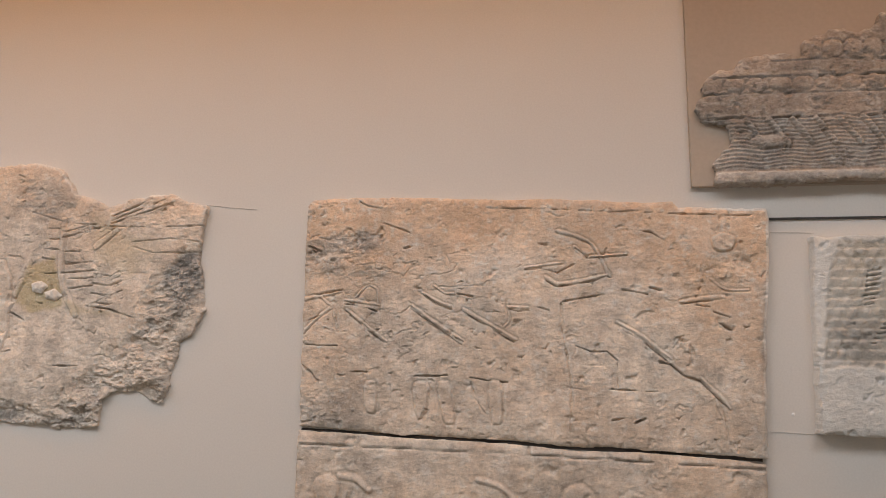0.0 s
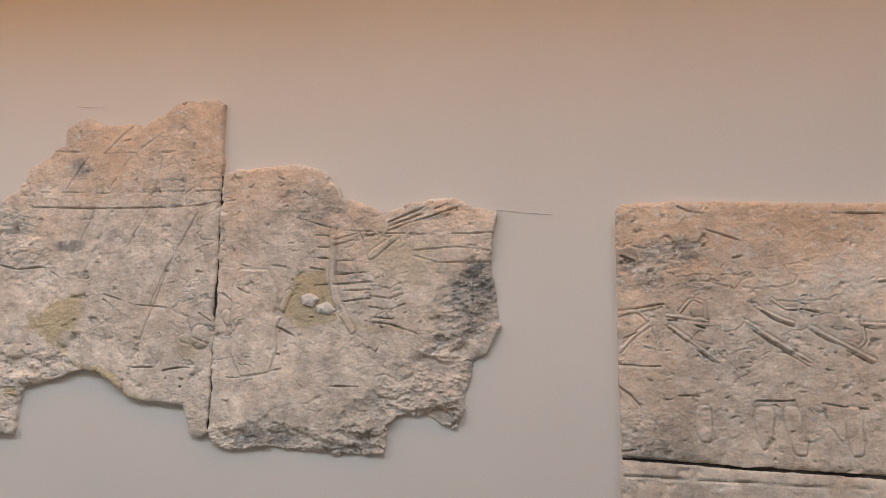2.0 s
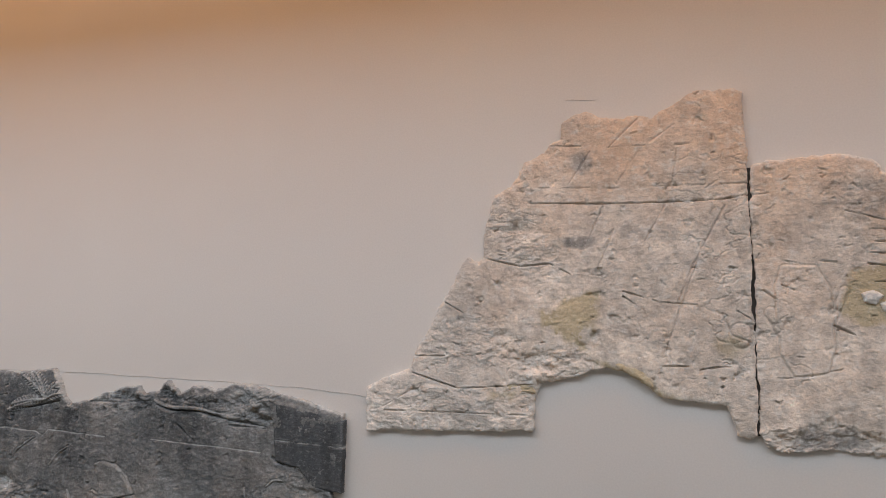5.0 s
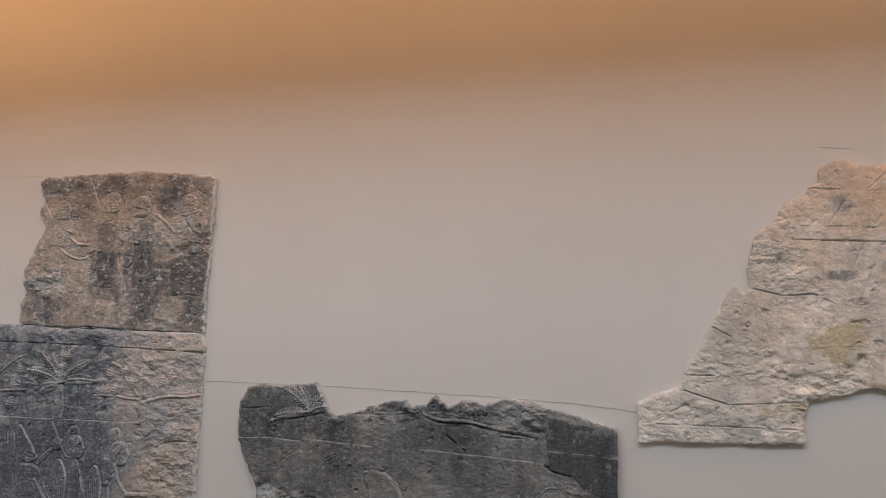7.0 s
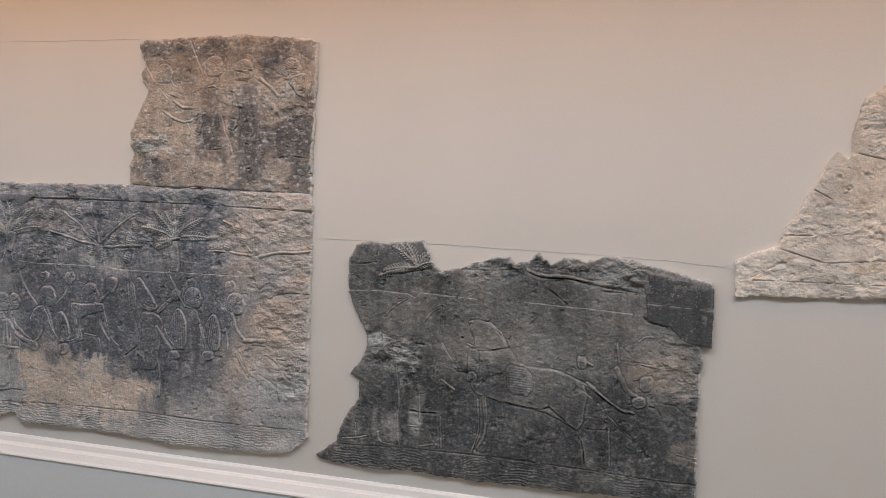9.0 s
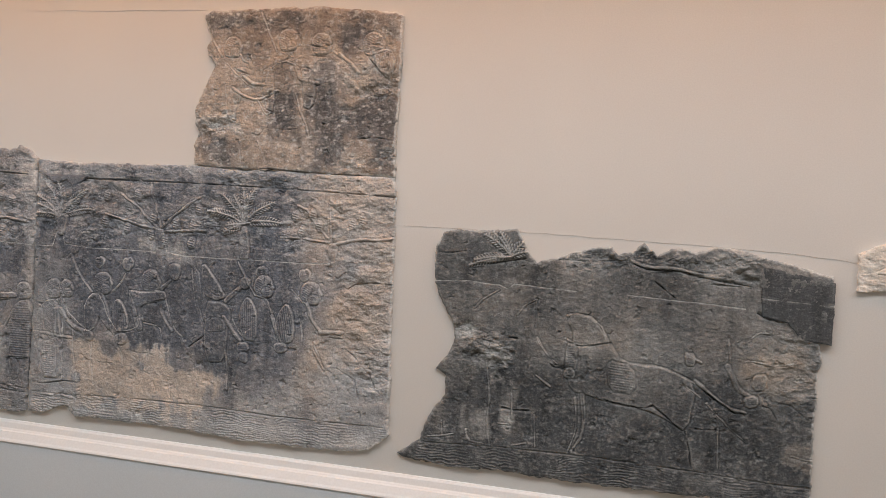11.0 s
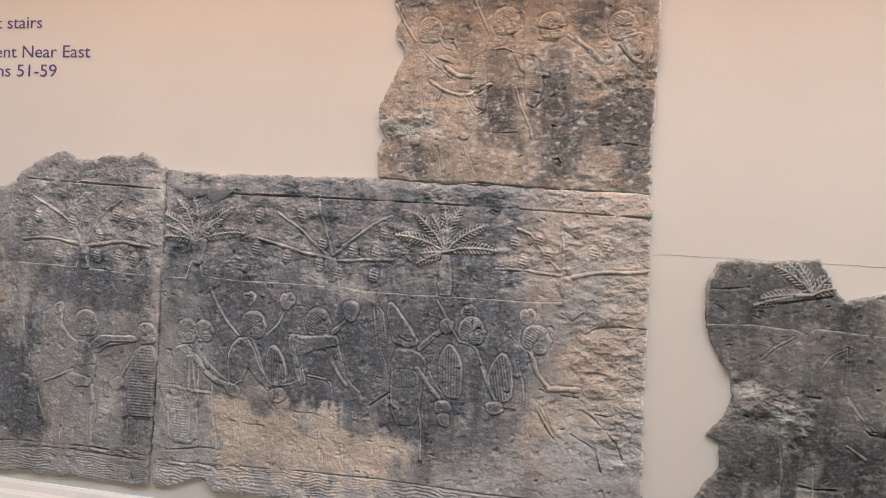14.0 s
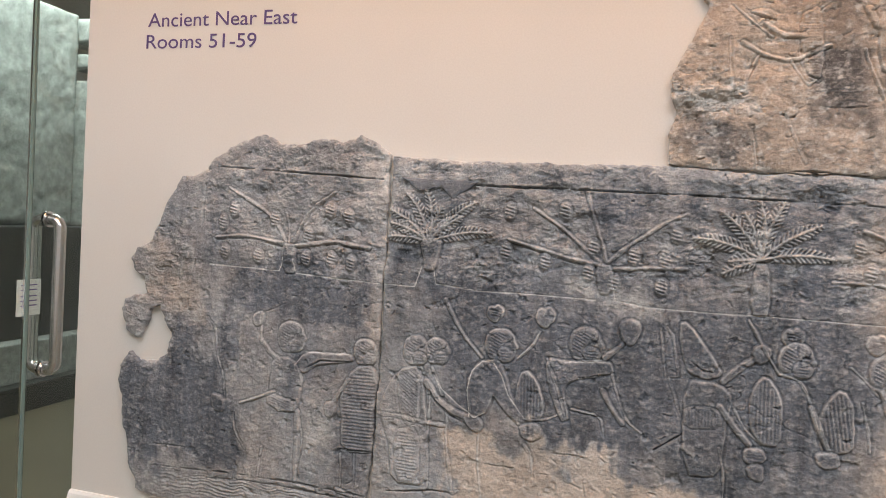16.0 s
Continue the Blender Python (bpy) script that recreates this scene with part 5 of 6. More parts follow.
s.chalk += 0.2 * s.patch(-0.201, 0.700, 0.16, 0.12) + 0.25 * s.patch(-0.501, 0.620, 0.2, 0.06) + 0.3 * step(0.59, 0.55, s.z)
s.chalk += 0.4 * s.region(path_of("-1.000,1.190 -0.850,1.200 -0.800,1.140 -0.900,1.130"), 0.02, 0.03, 6)
s.dashes(170, 8, 0.016)
s.fringe(step(-0.15, -0.1, s.x))
weathered(s, 0.16, 0.7, blot=0.04, flake_step=0.0026)
main = s.build("stone_relief", GREYSTONE, "dark soot-stained gypsum relief of palms and vines, pale patch below", coarse=0.0018, fine=0.0013, relief=1.15, ridge=0.27)
s = Slab(path_of("-1.450,1.433 -1.250,1.429 -1.290,1.401 -1.315,1.386 -1.345,1.411 -1.400,1.399"), ragged=0.002, seed=35)
s.soot += 0.85
s.build("infill", GREYSTONE, "dark grey modern infill", thick=0.042, rim=0.003, coarse=0.0006, fine=0.0005, parent=main)

s = Slab(OUT_G, 0.002, ragged=0.004, seed=17)
head(s, -1.737, 0.996, 0.040)
head(s, -1.524, 0.978, 0.031)
fruits(s, "-1.930,1.327 -1.703,1.269 -1.636,1.209 -1.852,1.206 -1.580,1.204 -1.705,1.209 -1.953,1.212 -1.642,1.340 -1.806,1.307 -1.590,1.322 -1.966,1.291", 0.013, 0.019)
s.limb(path_of("-1.769,1.245 -1.796,1.290 -1.826,1.323 -1.887,1.355 -1.948,1.387"), 0.0045, 0.003, 0.007, 0.3)
s.limb(path_of("-1.761,1.245 -1.762,1.291 -1.771,1.325"), 0.003, 0.002, 0.005, 0.2)
s.limb(path_of("-1.745,1.246 -1.727,1.293 -1.700,1.337 -1.634,1.387"), 0.004, 0.003, 0.007, 0.3)
s.limb(path_of("-1.780,1.244 -1.844,1.253 -1.904,1.259 -1.985,1.249"), 0.0045, 0.0035, 0.008, 0.3)
s.limb(path_of("-1.749,1.239 -1.687,1.249 -1.630,1.259 -1.582,1.253 -1.531,1.247"), 0.0045, 0.0035, 0.008, 0.3)
s.groove(path_of("-1.780,1.234 -1.844,1.244 -1.904,1.250 -1.984,1.241"), 0.002, 0.008)
s.groove(path_of("-1.745,1.230 -1.687,1.240 -1.629,1.250 -1.534,1.238"), 0.002, 0.008)
s.shape(path_of("-1.778,1.237 -1.741,1.239 -1.739,1.172 -1.770,1.170"), 0.005, 0.25)
s.groove(path_of("-2.003,1.173 -1.901,1.172 -1.786,1.170 -1.775,1.205"), 0.0026, 0.002, 1, 0.0005)
s.groove(path_of("-1.742,1.207 -1.737,1.167 -1.607,1.161 -1.497,1.158"), 0.0026, 0.002, 1, 0.0005)
s.shape(path_of("-1.696,0.956 -1.638,0.959 -1.571,0.964 -1.557,0.953 -1.618,0.943 -1.666,0.931 -1.694,0.908 -1.724,0.914"), 0.004, 0.4)
s.groove(path_of("-1.696,0.960 -1.571,0.966"), 0.0026, 0.002, 1, 0.0005)
s.groove(path_of("-1.698,0.914 -1.653,0.941 -1.571,0.947"), 0.0026, 0.009)
s.shape(path_of("-1.784,0.935 -1.734,0.936 -1.703,0.890 -1.711,0.837 -1.720,0.801 -1.779,0.796 -1.795,0.864"), 0.0035, 0.25)
s.shape(path_of("-1.800,0.833 -1.721,0.819 -1.720,0.798 -1.799,0.808"), 0.004, 0.2, hatch=0.003, pitch=0.006, lean=15)
s.limb(path_of("-1.885,0.800 -1.839,0.817 -1.781,0.845"), 0.0035, 0.0025, 0.006, 0.4)
s.limb(path_of("-1.825,0.976 -1.794,0.943 -1.764,0.928"), 0.006, 0.005, 0.005, 0.35)
s.rim("-1.833,1.045 -1.827,0.976", 0.5)
s.shape(path_of("-1.853,1.044 -1.827,1.054 -1.828,1.026 -1.848,1.018"), 0.005, 0.3)
s.groove(path_of("-1.827,1.054 -1.788,1.071 -1.763,1.084"), 0.003, 0.009)
s.rim("-1.710,0.802 -1.692,0.717 -1.705,0.663 -1.707,0.610", 0.4)
s.limb(path_of("-1.710,0.794 -1.711,0.610"), 0.008, 0.005, 0.004, 0.2)
s.rim("-1.815,0.687 -1.822,0.607", 0.3)
s.limb(path_of("-1.707,0.600 -1.654,0.595"), 0.005, 0.004, 0.005, 0.4)
s.limb(path_of("-1.587,0.606 -1.544,0.597"), 0.005, 0.004, 0.005, 0.35)
s.shape(path_of("-1.587,0.865 -1.551,0.928 -1.504,0.941 -1.491,0.891 -1.488,0.806 -1.484,0.724 -1.571,0.715 -1.578,0.797"), 0.004, 0.3, hatch=0.004, pitch=0.009, lean=0)
s.limb(path_of("-1.614,0.820 -1.596,0.856 -1.569,0.901"), 0.006, 0.005, 0.006, 0.35)
s.shape(path_of("-1.629,0.827 -1.606,0.833 -1.602,0.805 -1.624,0.796"), 0.005, 0.35)
s.groove(path_of("-1.591,0.715 -1.484,0.721"), 0.0026, 0.01)
s.rim("-1.581,0.702 -1.577,0.616", 0.3)
s.rim("-1.542,0.706 -1.540,0.629", 0.3)
s.rim("-1.998,1.025 -1.973,1.000 -1.965,0.939 -1.942,0.870 -1.933,0.782", 0.5)
s.shape(path_of("-1.975,0.813 -1.940,0.806 -1.937,0.772 -1.966,0.775"), 0.005, 0.4)
s.rim("-1.908,0.766 -1.897,0.714 -1.865,0.673", 0.4)
s.chalk += 0.4 * s.region(path_of("-1.687,0.709 -1.670,0.763 -1.633,0.809 -1.612,0.777 -1.639,0.714"), 0.02, 0.03, 7)
s.groove(path_of("-1.984,0.576 -1.862,0.588 -1.722,0.588 -1.509,0.584"), 0.003, 0.009)
water(s, "-2.157,0.582 -1.470,0.597 -1.488,0.510 -1.811,0.502 -2.154,0.496")
broken(s, "-1.978,1.443 -1.958,1.478 -1.870,1.528 -1.465,1.509 -1.503,1.426", 0.006)
broken(s, "-2.321,1.230 -2.088,1.280 -2.033,1.049 -2.212,0.799", 0.005)
broken(s, "-2.023,1.428 -1.503,1.426 -1.473,1.178 -2.038,1.185", 0.006)
s.groove(path_of("-1.978,1.443 -1.779,1.436 -1.503,1.426"), 0.0036, 0.014, 0)
s.groove(path_of("-2.023,1.419 -2.030,1.283 -2.059,1.126 -2.068,1.047"), 0.0027, 0.008, 0)
s.groove(path_of("-2.157,0.586 -1.926,0.600 -1.705,0.605 -1.471,0.599"), 0.0027, 0.009, 0)
s.groove(path_of("-2.159,0.649 -2.020,0.654"), 0.0018, 0.007, 0)
s.soot += 0.55 + 0.34 * grain(s.x, s.z, 4, 80, 4) + 0.16 * grain(s.x * 3, s.z * 0.5, 9, 83, 4)
s.soot += 0.6 * s.patch(-1.748, 1.121, 0.22, 0.07) + 0.6 * s.region(path_of("-2.296,0.951 -1.947,1.001 -1.896,0.602 -2.275,0.602"), 0.06, 0.08) + 0.4 * s.patch(-1.697, 0.851, 0.06, 0.1)
s.warm += 0.3 + 0.4 * s.patch(-2.117, 1.101, 0.12, 0.1) + 0.3 * s.patch(-1.578, 0.951, 0.1, 0.2)
s.chalk += 0.25 * s.patch(-1.657, 0.761, 0.06, 0.08) + 0.5 * s.region(path_of("-1.529,1.501 -1.469,1.491 -1.479,1.381 -1.519,1.411"), 0.015, 0.02) + 0.15 * step(0.6, 0.55, s.z)
s.soot *= 1 - 0.6 * s.region(path_of("-1.559,1.501 -1.469,1.491 -1.478,0.901 -1.508,0.901"), 0.02, 0.03, 3)
s.dashes(110, 9, 0.016)
weathered(s, 0.16, 0.45, blot=0.05, flake_step=0.0026)
s.build("stone_relief", GREYSTONE, "grey gypsum relief with fruit tree, striding figures and ragged broken edge", coarse=0.0018, fine=0.0013, relief=1.15, ridge=0.27)

s = Slab(OUT_F, 0.002, ragged=0.004, seed=18)
fronds(s, "0.360,1.224 0.264,1.293 0.291,1.304 0.317,1.303 0.219,1.187 0.233,1.205 0.403,1.275 0.416,1.243", 0.010)
s.groove(path_of("0.115,1.224 0.163,1.226 0.210,1.235"), 0.003, 0.01)
s.groove(path_of("0.127,1.185 0.163,1.165"), 0.0026, 0.008)
s.groove(path_of("0.237,1.188 0.297,1.198 0.406,1.221"), 0.0026, 0.008)
s.groove(path_of("0.111,1.130 0.225,1.137 0.282,1.132 0.328,1.130 0.353,1.119 0.374,1.137 0.447,1.133 0.572,1.127"), 0.0026, 0.002, 1, 0.0005)
s.groove(path_of("0.728,1.127 0.879,1.120 0.961,1.118 1.074,1.110"), 0.0026, 0.002, 1, 0.0005)
s.groove(path_of("1.136,1.116 1.304,1.115"), 0.0026, 0.002, 1, 0.0005)
s.groove(path_of("0.514,1.224 0.602,1.224 0.722,1.233"), 0.003, 0.01)
s.groove(path_of("0.731,1.229 0.782,1.209 0.874,1.212 0.940,1.196 1.085,1.178"), 0.004, 0.014)
s.limb(path_of("0.735,1.234 0.787,1.217 0.873,1.219 0.940,1.204 1.084,1.189"), 0.004, 0.004, 0.007, 0.4)
s.groove(path_of("0.965,1.178 1.085,1.173"), 0.0024, 0.008)
s.groove(path_of("0.810,1.173 0.853,1.141 0.871,1.128"), 0.003, 0.01)
s.rim("0.249,1.050 0.275,1.080 0.324,1.113", 0.5)
s.rim("0.389,1.037 0.414,1.072 0.449,1.093", 0.5)
s.rim("0.449,1.093 0.451,1.002", 0.3)
s.limb(path_of("0.550,1.047 0.576,1.054 0.621,1.049 0.657,1.020 0.677,0.977 0.697,0.934 0.724,0.910 0.775,0.906 0.842,0.910 0.893,0.892 0.944,0.871"), 0.0035, 0.003, 0.006, 0.5)
s.shape(path_of("0.550,1.047 0.621,1.049 0.677,0.977 0.724,0.910 0.842,0.910 0.944,0.871 0.928,0.721 0.868,0.758 0.799,0.782 0.652,0.801 0.573,0.814 0.550,0.902 0.581,0.977"), 0.004, 0.1)
s.groove(path_of("0.652,0.801 0.714,0.785 0.800,0.780 0.824,0.790 0.868,0.758 0.911,0.724"), 0.003, 0.011)
s.shape(path_of("0.680,0.915 0.755,0.904 0.766,0.826 0.694,0.827"), 0.005, 0.15, hatch=0.004, pitch=0.008, lean=3)
s.limb(path_of("0.943,0.880 0.994,0.842 1.045,0.804 1.093,0.798"), 0.005, 0.004, 0.007, 0.45)
s.groove(path_of("0.952,0.865 1.003,0.829 1.061,0.794"), 0.003, 0.011)
s.rim("0.903,0.867 0.962,0.830", 0.5)
s.rim("0.980,0.814 1.040,0.752 1.099,0.707", 0.5)
s.limb(path_of("0.609,0.800 0.618,0.729 0.616,0.674 0.584,0.616"), 0.006, 0.004, 0.004, 0.3)
s.rim("0.588,0.789 0.597,0.690 0.575,0.619", 0.4)
s.groove(path_of("0.923,0.721 0.940,0.661 0.946,0.610"), 0.0026, 0.008)
s.rim("1.017,0.740 1.024,0.620", 0.3)
s.rim("0.546,0.974 0.582,0.959 0.626,0.960", 0.5)
s.groove(path_of("0.582,0.956 0.634,0.961 0.686,0.974"), 0.003, 0.01)
s.shape(path_of("0.554,0.953 0.579,0.956 0.583,0.887 0.558,0.885"), 0.005, 0.3, hatch=0.004, pitch=0.007, lean=0)
s.shape(path_of("0.552,0.870 0.564,0.880 0.576,0.872 0.577,0.858 0.565,0.850 0.552,0.856"), 0.006, 0.4)
s.rim("0.456,0.970 0.486,0.923 0.524,0.891", 0.6)
s.groove(path_of("0.478,0.910 0.515,0.881 0.551,0.875"), 0.003, 0.01)
s.limb(path_of("0.460,0.848 0.505,0.818"), 0.003, 0.002, 0.006, 0.4)
s.groove(path_of("0.356,0.732 0.388,0.728 0.443,0.731"), 0.004, 0.013)
s.rim("0.344,0.679 0.381,0.679", 0.4)
s.rim("0.296,0.878 0.313,0.768 0.308,0.656 0.320,0.611", 0.4)
s.rim("0.384,0.794 0.390,0.693", 0.3)
s.rim("0.461,0.720 0.469,0.616", 0.4)
s.rim("0.155,0.666 0.161,0.619", 0.3)
s.rim("0.111,0.609 0.158,0.615 0.200,0.628", 0.6)
s.rim("0.239,0.647 0.246,0.611 0.301,0.606", 0.6)
s.rim("0.394,0.614 0.439,0.625", 0.4)
s.groove(path_of("0.264,0.949 0.311,0.944 0.349,0.929"), 0.003, 0.011)
s.groove(path_of("0.365,0.962 0.393,0.961"), 0.003, 0.01)
broken(s, "0.235,0.965 0.366,0.958 0.370,0.885 0.257,0.893", 0.008)
s.chalk += 0.2 * s.region(path_of("0.274,0.941 0.367,0.940 0.361,0.884 0.287,0.877"), 0.015, 0.03, 5)
s.chalk += 0.35 * s.region(path_of("0.176,0.988 0.253,0.976 0.245,0.947 0.188,0.942"), 0.015, 0.02, 6)
s.chalk += 0.25 * s.region(path_of("0.365,0.709 0.389,0.712 0.386,0.656 0.364,0.653"), 0.01, 0.02, 7)
s.chalk += 0.25 * s.region(path_of("0.371,0.793 0.397,0.796 0.400,0.744 0.378,0.742"), 0.01, 0.02, 8)
s.chalk += 0.35 * s.region(path_of("0.291,0.691 0.308,0.721 0.317,0.629 0.297,0.626"), 0.01, 0.02, 9)
s.chalk += 0.3 * s.region(path_of("0.210,0.719 0.238,0.732 0.244,0.620 0.219,0.626"), 0.012, 0.02, 10)
s.rim("1.095,1.023 1.117,1.042 1.148,1.041 1.165,1.021", 0.4)
s.rim("1.099,0.955 1.162,0.945 1.216,0.958", 0.5)
s.limb(path_of("1.034,0.932 1.065,0.866 1.106,0.845"), 0.008, 0.006, 0.006, 0.35)
s.shape(path_of("1.087,0.841 1.118,0.848 1.123,0.825 1.095,0.818"), 0.006, 0.5, hatch=0.003, pitch=0.006, lean=0)
s.limb(path_of("0.914,0.960 0.956,0.938"), 0.005, 0.004, 0.006, 0.5)
s.shape(path_of("0.912,0.958 0.935,0.960 0.937,0.931 0.917,0.929"), 0.005, 0.3, hatch=0.003, pitch=0.006, lean=0)
s.rim("1.204,1.024 1.238,0.969 1.271,0.930", 0.4)
s.groove(path_of("1.257,0.860 1.286,0.860"), 0.005, 0.013)
s.rim("1.225,0.684 1.256,0.676 1.287,0.675", 0.6)
s.groove(path_of("1.106,1.100 1.138,1.086 1.177,1.078"), 0.0035, 0.011)
broken(s, "1.115,1.076 1.263,1.055 1.279,1.031 1.203,1.033 1.125,1.043", 0.012)
s.groove(path_of("1.185,0.837 1.216,0.832 1.264,0.795"), 0.003, 0.01)
s.shape(path_of("1.110,0.905 1.141,0.912 1.139,0.874 1.114,0.872"), 0.004, 0.2, hatch=0.003, pitch=0.006, lean=70)
s.rim("1.032,1.017 1.041,0.950", 0.3)
s.groove(path_of("1.139,0.823 1.162,0.817 1.180,0.785"), 0.003, 0.01)
s.groove(path_of("0.952,0.733 1.017,0.735"), 0.0026, 0.008)
water(s, "0.082,0.581 0.374,0.596 0.650,0.601 0.913,0.597 1.162,0.588 1.313,0.587 1.311,0.517 1.003,0.501 0.565,0.498 0.282,0.504 0.065,0.508")
broken(s, "0.437,1.218 0.651,1.262 0.791,1.264 1.009,1.276 1.124,1.251 1.200,1.184 0.964,1.195 0.707,1.206", 0.012)
broken(s, "1.135,1.077 1.247,1.060 1.308,0.953 1.314,0.715 1.196,0.840 1.159,0.940", 0.007)
broken(s, "0.181,1.004 0.375,0.944 0.380,0.851 0.207,0.854", 0.006)
s.groove(path_of("0.082,0.587 0.373,0.602 0.650,0.607 0.913,0.602 1.162,0.593 1.313,0.592"), 0.0027, 0.008, 0.3)
# mottled dark tone, deeper towards the bottom
s.soot += 0.66 + 0.3 * grain(s.x, s.z, 5, 90, 4) + 0.16 * grain(s.x * 3, s.z * 0.5, 9, 93, 4) + 0.35 * step(1.0, 0.7, s.z)
plug = s.region(path_of("1.100,1.241 1.210,1.226 1.315,1.206 1.315,1.020 1.230,1.030 1.180,1.081 1.110,1.101 1.119,1.171"), 0.006, 0.012)
s.h = s.h * (1 - plug) + 0.003 * plug
s.soot = s.soot * (1 - plug) + 0.72 * plug
for px, pz, rx, rz in ((0.21, 0.97, 0.03, 0.02), (0.31, 0.87, 0.03, 0.06), (0.37, 0.72, 0.02, 0.05), (0.27, 0.67, 0.02, 0.05), (0.56, 0.92, 0.02, 0.02), (0.37, 1.14, 0.04, 0.02)):
    s.chalk += 0.28 * s.patch(px, pz, rx, rz)
s.warm += 0.6 * s.patch(1.180, 0.940, 0.1, 0.08) + 0.5 * s.patch(1.250, 0.679, 0.05, 0.05) + 0.15
s.soot *= 1 - 0.42 * s.patch(1.180, 0.940, 0.1, 0.08) - 0.4 * s.patch(1.250, 0.679, 0.05, 0.05)
s.chalk += 0.3 * s.region(path_of("0.899,1.291 1.049,1.281 1.119,1.221 1.049,1.201 0.949,1.241"), 0.02, 0.03, 7)
s.dashes(130, 10, 0.016)
s.fringe(step(1.2, 1.25, s.x) + 0.8 * step(1.15, 1.22, s.z), 0.75)
weathered(s, 0.14, 0.4, blot=0.05, flake_step=0.0026)
s.chalk *= 1 - 0.8 * plug
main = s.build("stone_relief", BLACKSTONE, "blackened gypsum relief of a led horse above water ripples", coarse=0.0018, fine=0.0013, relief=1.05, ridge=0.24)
s = Slab(path_of("1.120,1.237 1.210,1.223 1.313,1.204 1.313,1.022 1.235,1.030 1.190,1.076 1.120,1.091 1.115,1.171"), ragged=0.002, seed=34)
s.groove(path_of("1.110,1.146 1.320,1.136"), 0.002, 0.002, 0.7)
s.soot += 0.97
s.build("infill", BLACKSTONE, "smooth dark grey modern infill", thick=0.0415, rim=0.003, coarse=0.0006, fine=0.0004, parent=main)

# ---- relief on a mount board, and a scaled slab ----
PALESTONE = carved("pale_grey_gypsum", (0.6, 0.57, 0.51), (0.22, 0.21, 0.2), (0.52, 0.44, 0.34), (0.72, 0.715, 0.69), (0.8, 0.79, 0.77), 0.25, 0.08, 0.12, 0.18)
BOARD = plain("brown_mount_board", (0.46, 0.385, 0.315), (0.5, 0.425, 0.35), 3, 0.7, 90, 0.08)
part_board = part("mount_board", box_bm(4.168, 5.2, -0.032, FACE + 0.002, 1.755, 2.55, 0.002), BOARD)
tagged(part_board, "brown painted mount board fixed to the wall", "board")
s = Slab(path_of("5.1,1.757 5.1,2.2 4.7,2.17 4.601,2.146 4.589,2.119 4.553,2.108 4.494,2.118 4.425,2.094 4.423,2.053 4.356,2.064 4.288,2.051 4.274,2.027 4.237,2.028 4.198,2.003 4.188,1.989 4.203,1.968 4.184,1.955 4.177,1.935 4.194,1.908 4.231,1.895 4.255,1.885 4.259,1.852 4.234,1.833 4.214,1.8 4.227,1.787 4.215,1.757"), 0.0026, seed=21)
for gz, depth in ((2.085, 0.008), (2.045, 0.006), (2.008, 0.012), (1.968, 0.006), (1.91, 0.008)):
    s.groove([(4.2, gz), (4.6, gz - 0.004), (5.1, gz)], 0.003, depth)
for k in range(16):
    s.oval(4.445 + 0.043 * k, 2.068, 0.02, 0.018, 0.0028)
    s.oval(4.27 + 0.05 * k, 1.988, 0.019, 0.013, 0.0028)
for k in range(14):
    s.limb([(4.29 + 0.05 * k, 1.905), (4.33 + 0.05 * k, 1.845)], 0.006, 0.005, 0.007, 0.1)
low = step(1.925, 1.905, s.z) * step(1.785, 1.795, s.z)
s.h += low * 0.0017 * np.sin(2 * math.pi * (s.z / 0.0088 + 0.3 * np.sin(s.x * 60) + 0.4 * grain(s.x, s.z, 8, 5, 3)))
s.oval(4.34, 1.853, 0.035, 0.014, 0.007)
s.h += 0.008 * step(1.785, 1.778, s.z)
s.chalk += 0.35 * step(1.786, 1.779, s.z) * step(1.766, 1.77, s.z)
s.soot += 0.5 + 0.4 * grain(s.x, s.z, 6, 8, 5)
s.soot *= 1 - 0.9 * step(1.787, 1.78, s.z)
s.warm += 0.35
weathered(s, 0.3, 0.4)
s.build("stone_relief", BROWNSTONE, "brown carved frieze of shields and rippled water on a mount board", thick=0.05, coarse=0.0018, fine=0.0014)

s = Slab(path_of("4.415,1.634 5.0,1.63 5.0,1.185 4.404,1.211"), 0.0026, ragged=0.002, seed=22)
field = s.region(path_of("4.468,1.622 5.0,1.6 5.0,1.325 4.423,1.352 4.437,1.542"), 0.004, 0.008)
row = np.floor(s.z / 0.022)
u, v = (s.x / 0.026 + 0.5 * (row % 2)) % 1 - 0.5, (s.z / 0.022) % 1
s.h += field * (0.004 * np.clip(1 - np.hypot(u * 1.7, (v - 0.9) * 1.1), 0, 1) - 0.004)
for lx, lz in ((4.47, 1.44), (4.515, 1.40)):
    for k in range(12):
        cx, cz = lx + 0.0045 * k + 0.012 * math.sin(k / 3.5), lz + 0.0105 * k
        s.groove([(cx, cz), (cx + 0.026, cz + 0.004)], 0.0024, 0.007)
s.repair += (1 - field) * 0.95
s.soot += field * np.clip(0.08 + 0.2 * step(1.5, 1.42, s.z) + 0.3 * grain(s.x, s.z, 12, 9, 4), 0, 1)
s.warm += field * 0.5 * step(1.5, 1.6, s.z)
s.chalk += 0.4 * field * s.region(path_of("4.44,1.36 5.0,1.36 5.0,1.33 4.44,1.33"), 0.01, 0.02)
weathered(s, 0.1, 0.35, flake_step=0.0004)
s.build("stone_relief", PALESTONE, "pale slab of carved mountain scales with a plain grey repaired base", thick=0.055, coarse=0.0014, fine=0.001)

# ---- marks on the wall ----
wall = bpy.data.objects["wall_north"]


